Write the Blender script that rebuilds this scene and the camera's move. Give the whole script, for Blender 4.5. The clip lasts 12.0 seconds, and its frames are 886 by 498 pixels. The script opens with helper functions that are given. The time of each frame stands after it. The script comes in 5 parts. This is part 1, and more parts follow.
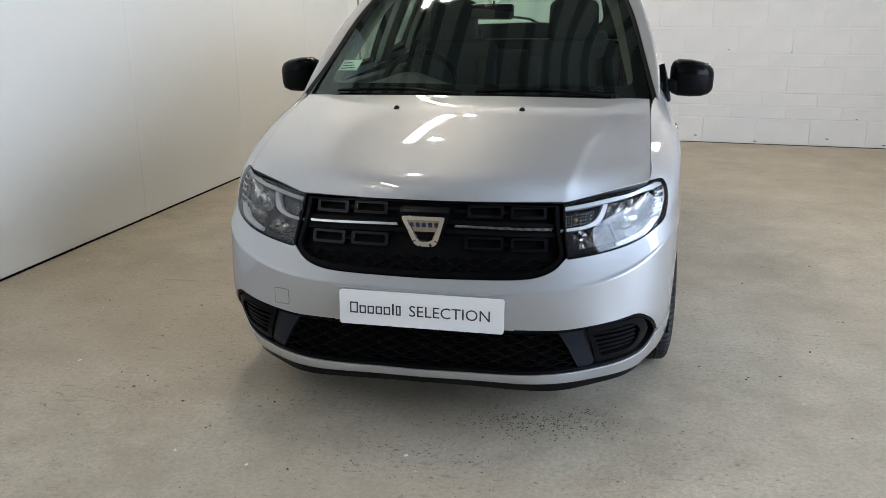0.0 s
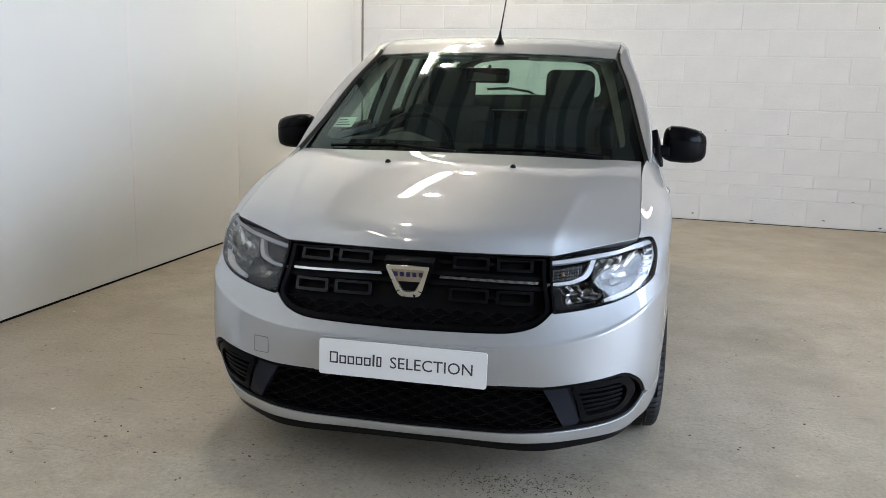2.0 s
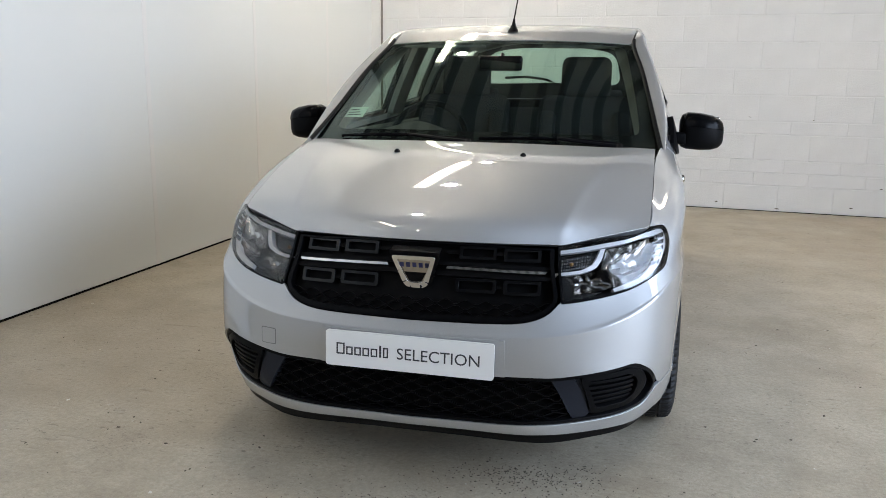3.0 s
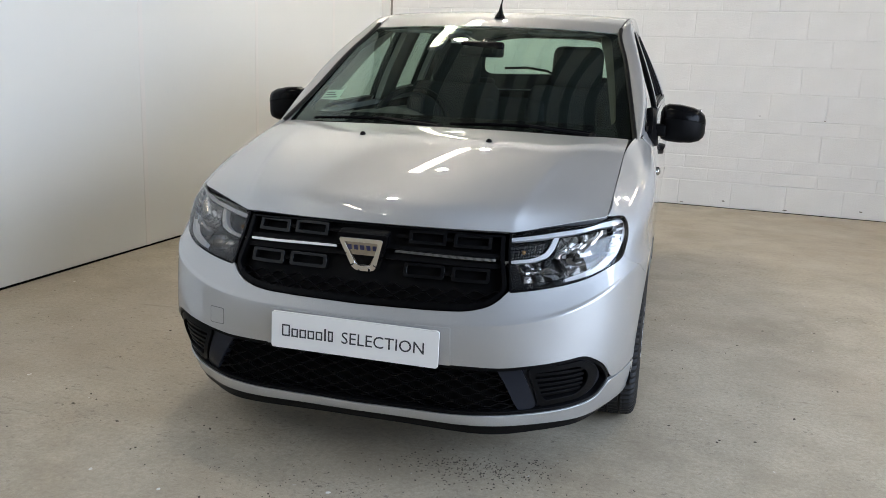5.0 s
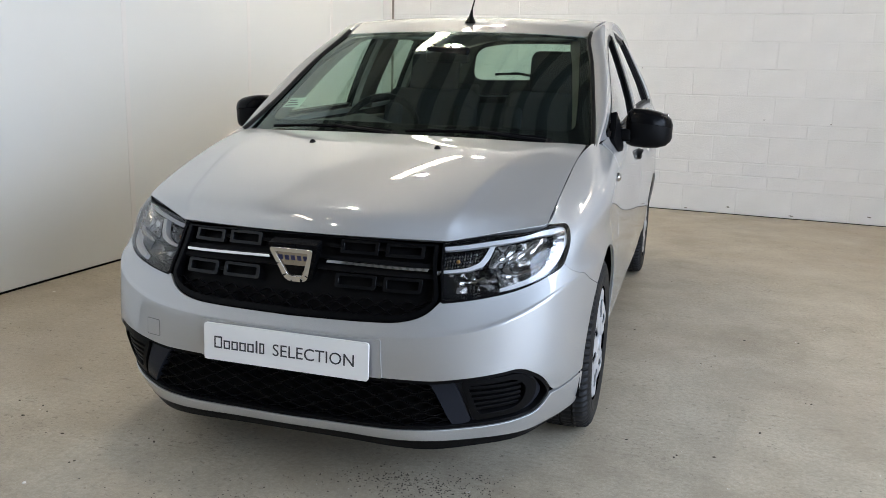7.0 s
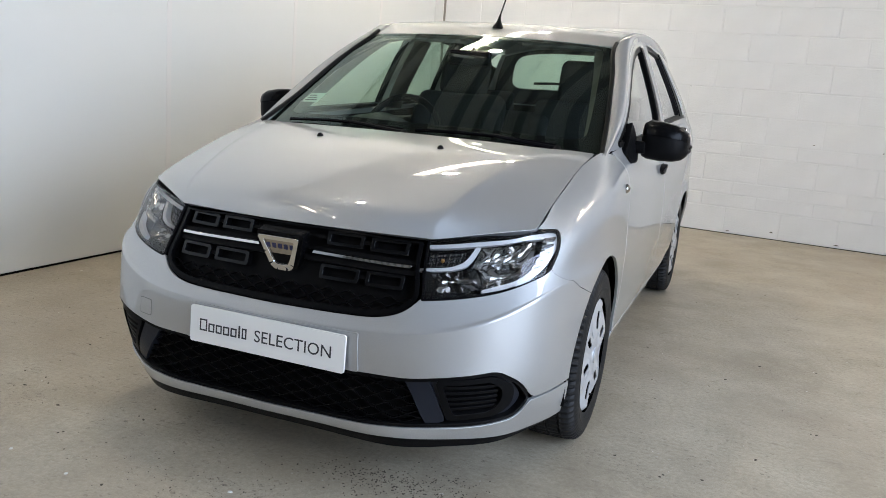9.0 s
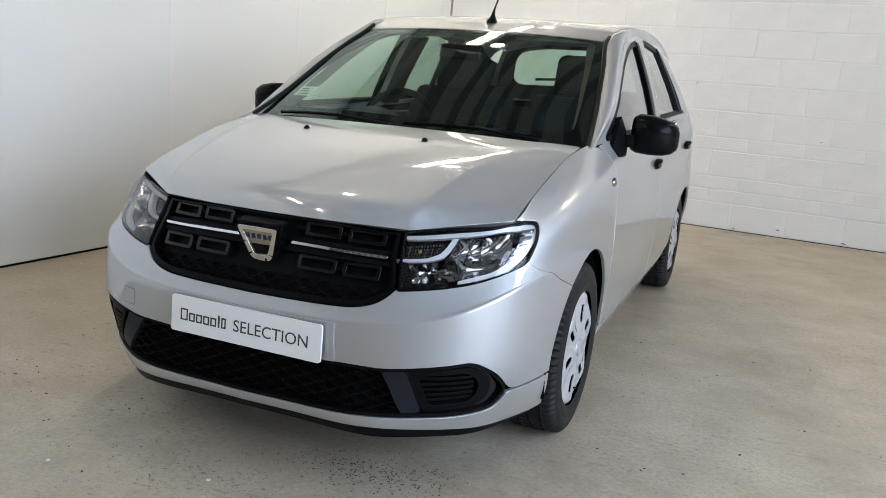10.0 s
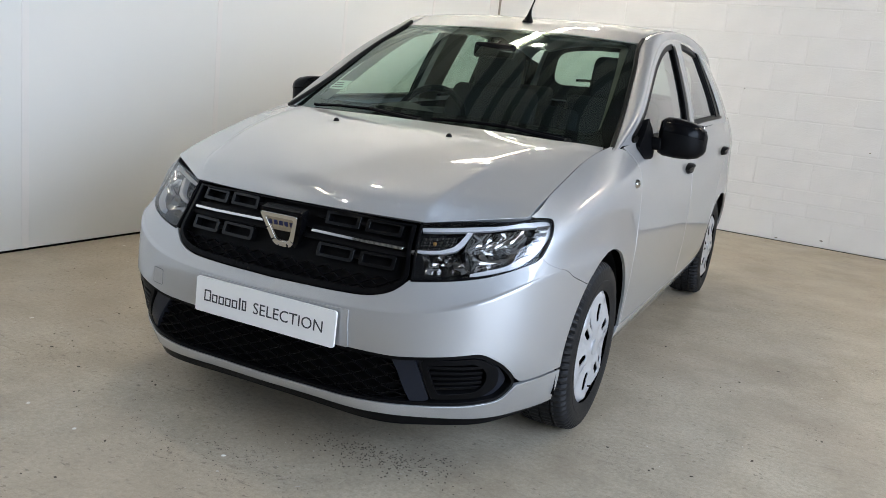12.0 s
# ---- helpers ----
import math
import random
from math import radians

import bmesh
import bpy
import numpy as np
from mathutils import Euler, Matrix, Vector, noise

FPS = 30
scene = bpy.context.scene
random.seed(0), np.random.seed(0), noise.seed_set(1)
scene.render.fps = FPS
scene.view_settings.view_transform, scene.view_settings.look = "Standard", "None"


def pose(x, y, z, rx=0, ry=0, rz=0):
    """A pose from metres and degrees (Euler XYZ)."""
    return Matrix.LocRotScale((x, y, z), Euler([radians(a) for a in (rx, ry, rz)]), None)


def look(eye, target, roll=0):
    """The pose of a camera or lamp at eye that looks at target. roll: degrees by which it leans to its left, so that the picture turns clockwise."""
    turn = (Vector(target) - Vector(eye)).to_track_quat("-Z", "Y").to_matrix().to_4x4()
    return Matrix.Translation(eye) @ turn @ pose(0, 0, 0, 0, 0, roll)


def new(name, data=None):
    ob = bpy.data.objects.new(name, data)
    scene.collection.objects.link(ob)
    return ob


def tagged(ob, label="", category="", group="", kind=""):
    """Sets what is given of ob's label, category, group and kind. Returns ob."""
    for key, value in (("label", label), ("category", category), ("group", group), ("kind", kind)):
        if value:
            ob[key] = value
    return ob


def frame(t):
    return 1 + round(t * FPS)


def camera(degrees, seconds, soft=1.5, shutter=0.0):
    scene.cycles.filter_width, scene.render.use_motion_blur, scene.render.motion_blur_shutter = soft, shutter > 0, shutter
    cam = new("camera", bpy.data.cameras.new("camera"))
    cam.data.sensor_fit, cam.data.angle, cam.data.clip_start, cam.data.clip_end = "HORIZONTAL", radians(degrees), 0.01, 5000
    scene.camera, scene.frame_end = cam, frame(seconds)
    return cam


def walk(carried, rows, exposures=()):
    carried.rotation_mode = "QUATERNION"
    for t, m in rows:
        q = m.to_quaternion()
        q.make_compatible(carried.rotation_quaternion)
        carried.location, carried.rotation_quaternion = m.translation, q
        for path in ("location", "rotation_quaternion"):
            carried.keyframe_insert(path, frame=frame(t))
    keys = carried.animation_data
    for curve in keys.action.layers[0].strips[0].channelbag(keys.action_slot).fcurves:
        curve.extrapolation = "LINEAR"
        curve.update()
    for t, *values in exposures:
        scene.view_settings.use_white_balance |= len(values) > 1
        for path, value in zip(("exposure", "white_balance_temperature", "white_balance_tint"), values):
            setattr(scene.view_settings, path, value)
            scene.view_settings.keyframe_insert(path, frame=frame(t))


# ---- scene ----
cam = camera(56.3, 12.0, soft=0.75)
PATH = [
    (0, (0.532, -2.361, 1.358), (0.162, -0.481, 0.787), -0.4),
    (0.5, (0.554, -2.33, 1.33), (0.188, -0.426, 0.84), -0.2),
    (1, (0.563, -2.324, 1.306), (0.204, -0.413, 0.838), -0.2),
    (1.5, (0.572, -2.335, 1.278), (0.213, -0.407, 0.887), 0.6),
    (2, (0.575, -2.331, 1.266), (0.194, -0.407, 0.878), 1.4),
    (2.5, (0.597, -2.32, 1.263), (0.173, -0.406, 0.864), 1.0),
    (3, (0.628, -2.292, 1.259), (0.186, -0.385, 0.848), 0.7),
    (5, (0.829, -2.191, 1.223), (0.334, -0.3, 0.798), 2.2),
    (5.5, (0.878, -2.158, 1.22), (0.375, -0.27, 0.792), 2.2),
    (6, (0.942, -2.122, 1.219), (0.426, -0.238, 0.788), 2.3),
    (6.5, (1.02, -2.091, 1.222), (0.485, -0.209, 0.809), 1.9),
    (7, (1.077, -2.056, 1.224), (0.515, -0.181, 0.815), 1.5),
    (9, (1.264, -1.988, 1.199), (0.575, -0.151, 0.807), 4.4),
    (9.5, (1.326, -1.971, 1.192), (0.615, -0.144, 0.795), 4.7),
    (10, (1.372, -1.956, 1.189), (0.648, -0.135, 0.79), 4.5),
    (10.5, (1.403, -1.96, 1.187), (0.649, -0.152, 0.785), 5.3),
    (11, (1.43, -1.956, 1.186), (0.65, -0.159, 0.784), 5.8),
    (11.5, (1.458, -1.96, 1.185), (0.654, -0.174, 0.779), 6.0),
    (12, (1.481, -1.967, 1.191), (0.654, -0.193, 0.779), 6.1),
]
walk(cam, [(t, look(eye, target, roll)) for t, eye, target, roll in PATH])

# ---- world and lights ----
world = bpy.data.worlds.new("sky")
world.use_nodes = True
scene.world = world
wn = world.node_tree.nodes
sky = wn.new("ShaderNodeTexSky")
sky.sky_type, sky.sun_disc, sky.sun_elevation, sky.sun_rotation = "NISHITA", False, radians(35), radians(120)
wn["Background"].inputs[1].default_value = 0.12
world.node_tree.links.new(sky.outputs[0], wn["Background"].inputs[0])


def area_lamp(name, eye, target, sx, sy, watts, colour):
    data = bpy.data.lights.new(name, "AREA")
    data.shape, data.size, data.size_y, data.energy, data.color = "RECTANGLE", sx, sy, watts, colour
    lamp = new(name, data)
    lamp.matrix_world = look(eye, target)
    return lamp


# daylight that enters through the open loading door: pale ground below, bright sky above
area_lamp("door_sky", (4.98, -1.6, 2.75), (0.0, -1.6, 2.2), 6.2, 1.9, 360, (0.61, 0.75, 1.0))
area_lamp("door_ground", (4.98, -1.6, 0.95), (0.0, -1.6, 0.95), 6.2, 1.6, 100, (0.62, 0.76, 1.0))
CEILING = 4.0


# ---- materials ----
def material(name, colour, rough=0.5, metal=0.0, coat=0.0, spec=0.5, vary=0.0, scale=8.0, bump=0.0, bump_scale=200.0, detail=4.0):
    m = bpy.data.materials.new(name)
    m.use_nodes = True
    nt = m.node_tree
    b = nt.nodes["Principled BSDF"]
    b.inputs["Base Color"].default_value = (*colour, 1)
    b.inputs["Roughness"].default_value = rough
    b.inputs["Metallic"].default_value = metal
    b.inputs["Coat Weight"].default_value = coat
    b.inputs["Coat Roughness"].default_value = 0.02
    b.inputs["Coat IOR"].default_value = 1.62
    b.inputs["Specular IOR Level"].default_value = spec
    tc = nt.nodes.new("ShaderNodeTexCoord")
    if vary:
        n = nt.nodes.new("ShaderNodeTexNoise")
        n.inputs["Scale"].default_value, n.inputs["Detail"].default_value = scale, detail
        r = nt.nodes.new("ShaderNodeMapRange")
        r.inputs["To Min"].default_value, r.inputs["To Max"].default_value = 1 - vary, 1 + vary
        mix = nt.nodes.new("ShaderNodeMix")
        mix.data_type, mix.blend_type = "RGBA", "MULTIPLY"
        mix.inputs["Factor"].default_value = 1
        mix.inputs["A"].default_value = (*colour, 1)
        nt.links.new(tc.outputs["Object"], n.inputs["Vector"])
        nt.links.new(n.outputs["Fac"], r.inputs["Value"])
        nt.links.new(r.outputs["Result"], mix.inputs["B"])
        nt.links.new(mix.outputs["Result"], b.inputs["Base Color"])
    if bump:
        n2 = nt.nodes.new("ShaderNodeTexNoise")
        n2.inputs["Scale"].default_value, n2.inputs["Detail"].default_value = bump_scale, 3
        bp = nt.nodes.new("ShaderNodeBump")
        bp.inputs["Strength"].default_value, bp.inputs["Distance"].default_value = bump, 0.001
        nt.links.new(tc.outputs["Object"], n2.inputs["Vector"])
        nt.links.new(n2.outputs["Fac"], bp.inputs["Height"])
        nt.links.new(bp.outputs["Normal"], b.inputs["Normal"])
    return m


def glass(name, tint, gloss=1.0, sheen=(1.0, 1.0, 1.0)):
    """Thin sheet of glass: tinted and clear, with a mirror gloss that grows to the edge."""
    m = bpy.data.materials.new(name)
    m.use_nodes = True
    nt = m.node_tree
    nt.nodes.remove(nt.nodes["Principled BSDF"])
    clear, shine, mix = nt.nodes.new("ShaderNodeBsdfTransparent"), nt.nodes.new("ShaderNodeBsdfGlossy"), nt.nodes.new("ShaderNodeMixShader")
    fres, gain = nt.nodes.new("ShaderNodeFresnel"), nt.nodes.new("ShaderNodeMath")
    fres.inputs["IOR"].default_value = 1.52
    gain.operation, gain.use_clamp = "MULTIPLY", True
    gain.inputs[1].default_value = gloss
    clear.inputs[0].default_value = (*tint, 1)
    shine.inputs["Roughness"].default_value = 0.0
    shine.inputs["Color"].default_value = (*sheen, 1)
    nt.links.new(fres.outputs[0], gain.inputs[0])
    nt.links.new(gain.outputs[0], mix.inputs[0])
    nt.links.new(clear.outputs[0], mix.inputs[1])
    nt.links.new(shine.outputs[0], mix.inputs[2])
    nt.links.new(mix.outputs[0], nt.nodes["Material Output"].inputs[0])
    return m


def glow(name, colour, strength):
    m = bpy.data.materials.new(name)
    m.use_nodes = True
    b = m.node_tree.nodes["Principled BSDF"]
    b.inputs["Base Color"].default_value = (*colour, 1)
    b.inputs["Emission Color"].default_value = (*colour, 1)
    b.inputs["Emission Strength"].default_value = strength
    return m


def concrete():
    """Power-floated warehouse concrete: grey-beige, with pale scuffs, long scrape marks, dark specks and rough worn spots."""
    m = bpy.data.materials.new("concrete")
    m.use_nodes = True
    nt = m.node_tree
    b = nt.nodes["Principled BSDF"]
    tc = nt.nodes.new("ShaderNodeTexCoord")

    def noise_of(scale, detail=5.0, rough=0.6, stretch=(1, 1, 1), turn=0.0):
        mp, n = nt.nodes.new("ShaderNodeMapping"), nt.nodes.new("ShaderNodeTexNoise")
        mp.inputs["Scale"].default_value, mp.inputs["Rotation"].default_value = stretch, (0, 0, turn)
        n.inputs["Scale"].default_value, n.inputs["Detail"].default_value, n.inputs["Roughness"].default_value = scale, detail, rough
        nt.links.new(tc.outputs["Object"], mp.inputs["Vector"])
        nt.links.new(mp.outputs["Vector"], n.inputs["Vector"])
        return n.outputs["Fac"]

    def ramp(value, low, high, a=0.0, z=1.0):
        r = nt.nodes.new("ShaderNodeMapRange")
        r.inputs["From Min"].default_value, r.inputs["From Max"].default_value = low, high
        r.inputs["To Min"].default_value, r.inputs["To Max"].default_value = a, z
        nt.links.new(value, r.inputs["Value"])
        return r.outputs["Result"]

    def blend(fac, a, z, kind="MIX"):
        x = nt.nodes.new("ShaderNodeMix")
        x.data_type, x.blend_type = "RGBA", kind
        for sock, value in (("Factor", fac), ("A", a), ("B", z)):
            if isinstance(value, tuple):
                x.inputs[sock].default_value = (*value, 1)
            elif isinstance(value, float):
                x.inputs[sock].default_value = value
            else:
                nt.links.new(value, x.inputs[sock])
        return x.outputs["Result"]

    def times(a, z):
        x = nt.nodes.new("ShaderNodeMath")
        x.operation = "MULTIPLY"
        nt.links.new(a, x.inputs[0])
        nt.links.new(z, x.inputs[1])
        return x.outputs[0]

    col = blend(ramp(noise_of(0.8, 6), 0.35, 0.65), (0.392, 0.334, 0.248), (0.512, 0.450, 0.343))
    col = blend(ramp(noise_of(3.2, 8, 0.7), 0.42, 0.66, 0, 0.75), col, (0.588, 0.530, 0.408))
    col = blend(ramp(noise_of(55, 5, 0.75), 0.40, 0.68, 0.0, 0.55), col, (0.24, 0.20, 0.145))
    col = blend(ramp(noise_of(0.55, 4), 0.48, 0.66, 0.0, 0.5), col, (0.43, 0.35, 0.26))
    # long scrape marks
    scrape = times(ramp(noise_of(9, 6, 0.7, (0.35, 1.9, 1), 0.35), 0.60, 0.70), ramp(noise_of(1.3, 3), 0.46, 0.6))
    col = blend(ramp(scrape, 0, 1, 0, 0.7), col, (0.21, 0.17, 0.12))
    # fine dark scratches in worn zones
    fine = times(ramp(noise_of(30, 6, 0.75, (0.3, 1.7, 1), 0.3), 0.58, 0.66), ramp(noise_of(1.9, 4), 0.44, 0.58))
    col = blend(ramp(fine, 0, 1, 0, 0.8), col, (0.19, 0.16, 0.12))
    # fine sandy grain
    col = blend(ramp(noise_of(210, 3, 0.7), 0.35, 0.65, 0.0, 0.35), col, (0.27, 0.225, 0.165))
    # rough worn patches with fine dark grit
    grit = times(ramp(noise_of(85, 4, 0.75), 0.56, 0.66), ramp(noise_of(2.3, 5, 0.65), 0.50, 0.62))
    col = blend(ramp(grit, 0, 1, 0, 0.8), col, (0.13, 0.11, 0.09))

    def flecks(scale, size, share, stretch, turn):
        """Small sharp chips: a share of the cells holds one, of random size."""
        mp, wob, add, vor = (nt.nodes.new(k) for k in ("ShaderNodeMapping", "ShaderNodeTexNoise", "ShaderNodeVectorMath", "ShaderNodeTexVoronoi"))
        mp.inputs["Scale"].default_value, mp.inputs["Rotation"].default_value = stretch, (0, 0, turn)
        wob.inputs["Scale"].default_value, wob.inputs["Detail"].default_value = 90, 3
        add.operation = "MULTIPLY_ADD"
        add.inputs[1].default_value = (0.03, 0.03, 0)
        vor.inputs["Scale"].default_value = scale
        nt.links.new(tc.outputs["Object"], wob.inputs["Vector"])
        nt.links.new(wob.outputs["Color"], add.inputs[0])
        nt.links.new(tc.outputs["Object"], add.inputs[2])
        nt.links.new(add.outputs[0], mp.inputs["Vector"])
        nt.links.new(mp.outputs["Vector"], vor.inputs["Vector"])
        sep, lim, less = nt.nodes.new("ShaderNodeSeparateColor"), nt.nodes.new("ShaderNodeMapRange"), nt.nodes.new("ShaderNodeMath")
        nt.links.new(vor.outputs["Color"], sep.inputs[0])
        lim.inputs["From Min"].default_value, lim.inputs["From Max"].default_value = 1 - share, 1.0
        lim.inputs["To Min"].default_value, lim.inputs["To Max"].default_value = 0.0, size
        nt.links.new(sep.outputs[0], lim.inputs["Value"])
        less.operation = "LESS_THAN"
        nt.links.new(vor.outputs["Distance"], less.inputs[0])
        nt.links.new(lim.outputs["Result"], less.inputs[1])
        return less.outputs[0]

    zone = ramp(noise_of(1.7, 3), 0.38, 0.6, 0.25, 1.0)
    for scale, size, share, stretch, turn, tone, much in ((9, 0.060, 0.10, (0.8, 1.2, 1), 0.5, (0.17, 0.135, 0.10), 0.7), (24, 0.17, 0.14, (0.7, 1.3, 1), 0.4, (0.16, 0.125, 0.09), 0.5), (60, 0.34, 0.35, (0.6, 1.2, 1), 0.3, (0.14, 0.11, 0.08), 0.6), (4.0, 0.035, 0.3, (1, 1, 1), 0.2, (0.75, 0.73, 0.68), 1.0), (40, 0.2, 0.10, (1, 1, 1), 0.9, (0.62, 0.60, 0.55), 0.6)):
        chip = flecks(scale, size, share, stretch, turn)
        if scale > 20:
            chip = times(chip, zone)
        col = blend(ramp(chip, 0, 1, 0, much), col, tone)
    nt.links.new(col, b.inputs["Base Color"])
    nt.links.new(ramp(noise_of(2.2, 6), 0.3, 0.7, 0.34, 0.62), b.inputs["Roughness"])
    bp = nt.nodes.new("ShaderNodeBump")
    bp.inputs["Strength"].default_value, bp.inputs["Distance"].default_value = 0.8, 0.004
    nt.links.new(blend(0.4, noise_of(75, 6, 0.75), noise_of(9, 6)), bp.inputs["Height"])
    nt.links.new(bp.outputs["Normal"], b.inputs["Normal"])
    return m


def painted_block():
    """White masonry paint over blocks: open texture, drips, each piece a touch different."""
    m = material("white_masonry_paint", (0.80, 0.795, 0.785), 0.62, vary=0.07, scale=3.5, detail=8.0)
    nt = m.node_tree
    b = nt.nodes["Principled BSDF"]
    tc, info = nt.nodes.new("ShaderNodeTexCoord"), nt.nodes.new("ShaderNodeObjectInfo")
    n, n2, add, bp = (nt.nodes.new(k) for k in ("ShaderNodeTexNoise", "ShaderNodeTexNoise", "ShaderNodeMath", "ShaderNodeBump"))
    n.inputs["Scale"].default_value, n.inputs["Detail"].default_value, n.inputs["Roughness"].default_value = 90, 5, 0.7
    n2.inputs["Scale"].default_value, n2.inputs["Detail"].default_value = 14, 4
    off = nt.nodes.new("ShaderNodeVectorMath")
    off.operation = "ADD"
    nt.links.new(tc.outputs["Object"], off.inputs[0])
    nt.links.new(info.outputs["Random"], off.inputs[1])
    add.operation = "ADD"
    for k in (n, n2):
        nt.links.new(off.outputs[0], k.inputs["Vector"])
    nt.links.new(n.outputs["Fac"], add.inputs[0])
    nt.links.new(n2.outputs["Fac"], add.inputs[1])
    bp.inputs["Strength"].default_value, bp.inputs["Distance"].default_value = 0.7, 0.006
    nt.links.new(add.outputs[0], bp.inputs["Height"])
    nt.links.new(bp.outputs["Normal"], b.inputs["Normal"])
    return m


def car_paint():
    """Silver metallic with flakes under clear lacquer."""
    m = material("silver_metallic", (0.50, 0.53, 0.53), 0.54, metal=0.75, coat=1.0)
    nt = m.node_tree
    b = nt.nodes["Principled BSDF"]
    tc, vor, r, mix = (nt.nodes.new(k) for k in ("ShaderNodeTexCoord", "ShaderNodeTexVoronoi", "ShaderNodeMapRange", "ShaderNodeMix"))
    vor.inputs["Scale"].default_value = 1400
    r.inputs["To Min"].default_value, r.inputs["To Max"].default_value = 0.90, 1.10
    mix.data_type, mix.blend_type = "RGBA", "MULTIPLY"
    mix.inputs["Factor"].default_value = 1
    mix.inputs["A"].default_value = (0.452, 0.460, 0.466, 1)
    nt.links.new(tc.outputs["Object"], vor.inputs["Vector"])
    nt.links.new(vor.outputs["Color"], r.inputs["Value"])
    nt.links.new(r.outputs["Result"], mix.inputs["B"])
    nt.links.new(mix.outputs["Result"], b.inputs["Base Color"])
    b.inputs["Coat IOR"].default_value = 1.9
    return m


PAINT = car_paint()
CONCRETE = concrete()
BLOCK = painted_block()
PANEL = material("white_wall_sheet", (0.755, 0.765, 0.745), 0.42, vary=0.03, scale=0.9, bump=0.15, bump_scale=3.0)
TRIMW = material("white_trim", (0.78, 0.77, 0.75), 0.4, vary=0.04, scale=5)
PLAINW = material("white_plaster", (0.74, 0.73, 0.71), 0.7, vary=0.05, scale=2, bump=0.2, bump_scale=40)
# colour of the shadow line down the wall corner
SHADEGREY = material("grey_brown_shade", (0.24, 0.22, 0.19), 0.8, vary=0.3, scale=20)
# for the unseen walls: grey level set by the bounce and reflections wanted
GREYWALL = material("unseen_wall_grey", (0.50, 0.50, 0.49), 0.7, vary=0.06, scale=2, bump=0.2, bump_scale=40)
ROOFING = material("corrugated_roofing", (0.34, 0.34, 0.32), 0.5, vary=0.1, scale=3)
ROOFRIB = material("dark_roofing_rib", (0.07, 0.07, 0.068), 0.5, vary=0.08, scale=3)
BLACK = material("black_plastic", (0.004, 0.004, 0.0045), 0.42, spec=0.07, vary=0.15, scale=30, bump=0.25, bump_scale=900)
GLOSSBLACK = material("gloss_black", (0.004, 0.004, 0.0045), 0.12, spec=0.30, vary=0.1, scale=20)
SATIN = material("satin_black", (0.003, 0.003, 0.0035), 0.22, spec=0.09, vary=0.1, scale=20)
GREYBLACK = material("blue_black_plastic", (0.014, 0.016, 0.0225), 0.38, spec=0.18, vary=0.1, scale=30, bump=0.2, bump_scale=900)
VOID = material("unlit_black", (0.003, 0.003, 0.003), 0.9, spec=0.1, vary=0.1)
RUBBER = material("tyre_rubber", (0.011, 0.011, 0.0115), 0.55, spec=0.22, vary=0.25, scale=14, bump=0.3, bump_scale=500)
SEAL = material("window_rubber", (0.004, 0.004, 0.004), 0.45, spec=0.15, vary=0.1)
CHROME = material("chrome", (0.78, 0.77, 0.75), 0.06, metal=1.0)
DULLCHROME = material("satin_reflector", (0.46, 0.45, 0.43), 0.12, metal=1.0)
DARKCHROME = material("smoked_reflector", (0.30, 0.29, 0.275), 0.10, metal=1.0)
BADGE = material("badge_chrome", (0.68, 0.67, 0.66), 0.08, metal=1.0)
# badge chrome again, darkened and browned for the floor reflected in the face
BADGEFACE = material("badge_face_floor_reflection", (0.40, 0.37, 0.33), 0.05, metal=1.0)
LAMPGREY = material("lamp_bezel_grey", (0.15, 0.15, 0.16), 0.24, metal=1.0, vary=0.1)
MESHBLACK = material("intake_black", (0.003, 0.003, 0.0035), 0.40, spec=0.10, vary=0.1)
# satin silver guides; the white wall they mirror is put into the colour
DRL = material("light_guide_reflecting_white", (0.68, 0.685, 0.69), 0.34, metal=0.25, coat=0.3, vary=0.04, scale=40)
HUBSILVER = material("silver_plastic", (0.60, 0.61, 0.63), 0.33, metal=0.5, coat=0.4, vary=0.03, scale=9)
PLATE = material("white_plate", (0.80, 0.795, 0.78), 0.35, vary=0.02, scale=6)
INK = material("dark_grey_ink", (0.035, 0.035, 0.04), 0.5, vary=0.1)
SEAMGREY = material("grey_panel_seam", (0.16, 0.165, 0.17), 0.6, vary=0.1)
BLUEINK = material("dark_blue_ink", (0.01, 0.012, 0.06), 0.4, vary=0.1)
CLOTH = material("charcoal_cloth", (0.014, 0.0145, 0.016), 0.95, spec=0.2, vary=0.3, scale=60)
DASH = material("dash_plastic", (0.022, 0.024, 0.024), 0.6, spec=0.3, vary=0.15, scale=20)
LINING = material("grey_lining", (0.33, 0.33, 0.31), 0.9, vary=0.05)
PILLAR = material("grey_pillar_trim", (0.17, 0.17, 0.155), 0.7, vary=0.05)
STICKER = material("pale_green_sticker", (0.55, 0.68, 0.58), 0.6, vary=0.05, scale=40)
AMBER = material("amber_bulb", (0.26, 0.14, 0.04), 0.2, vary=0.1)
WINDSCREEN = glass("windscreen_glass", (0.60, 0.78, 0.68), 1.0, (0.86, 1.0, 0.93))
SIDEGLASS = glass("side_glass", (0.72, 0.82, 0.76), 1.6)
DARKGLASS = glass("dark_side_glass", (0.10, 0.12, 0.11), 1.2)
LENS = glass("clear_lens", (0.97, 0.97, 0.98), 1.0)
TUBE = glow("fluorescent_tube", (1.0, 0.895, 0.735), 19.0)
BULB = glow("lamp_bulb", (1.0, 0.91, 0.775), 410.0)

# strips: x, y, length, turn; rounds: x, y
LIGHT_STRIPS = [(-1.15, 4.62, 2.2, -2.0), (-1.7, -2.0, 1.5, 0.0), (3.3, 4.6, 1.5, 0.0)]
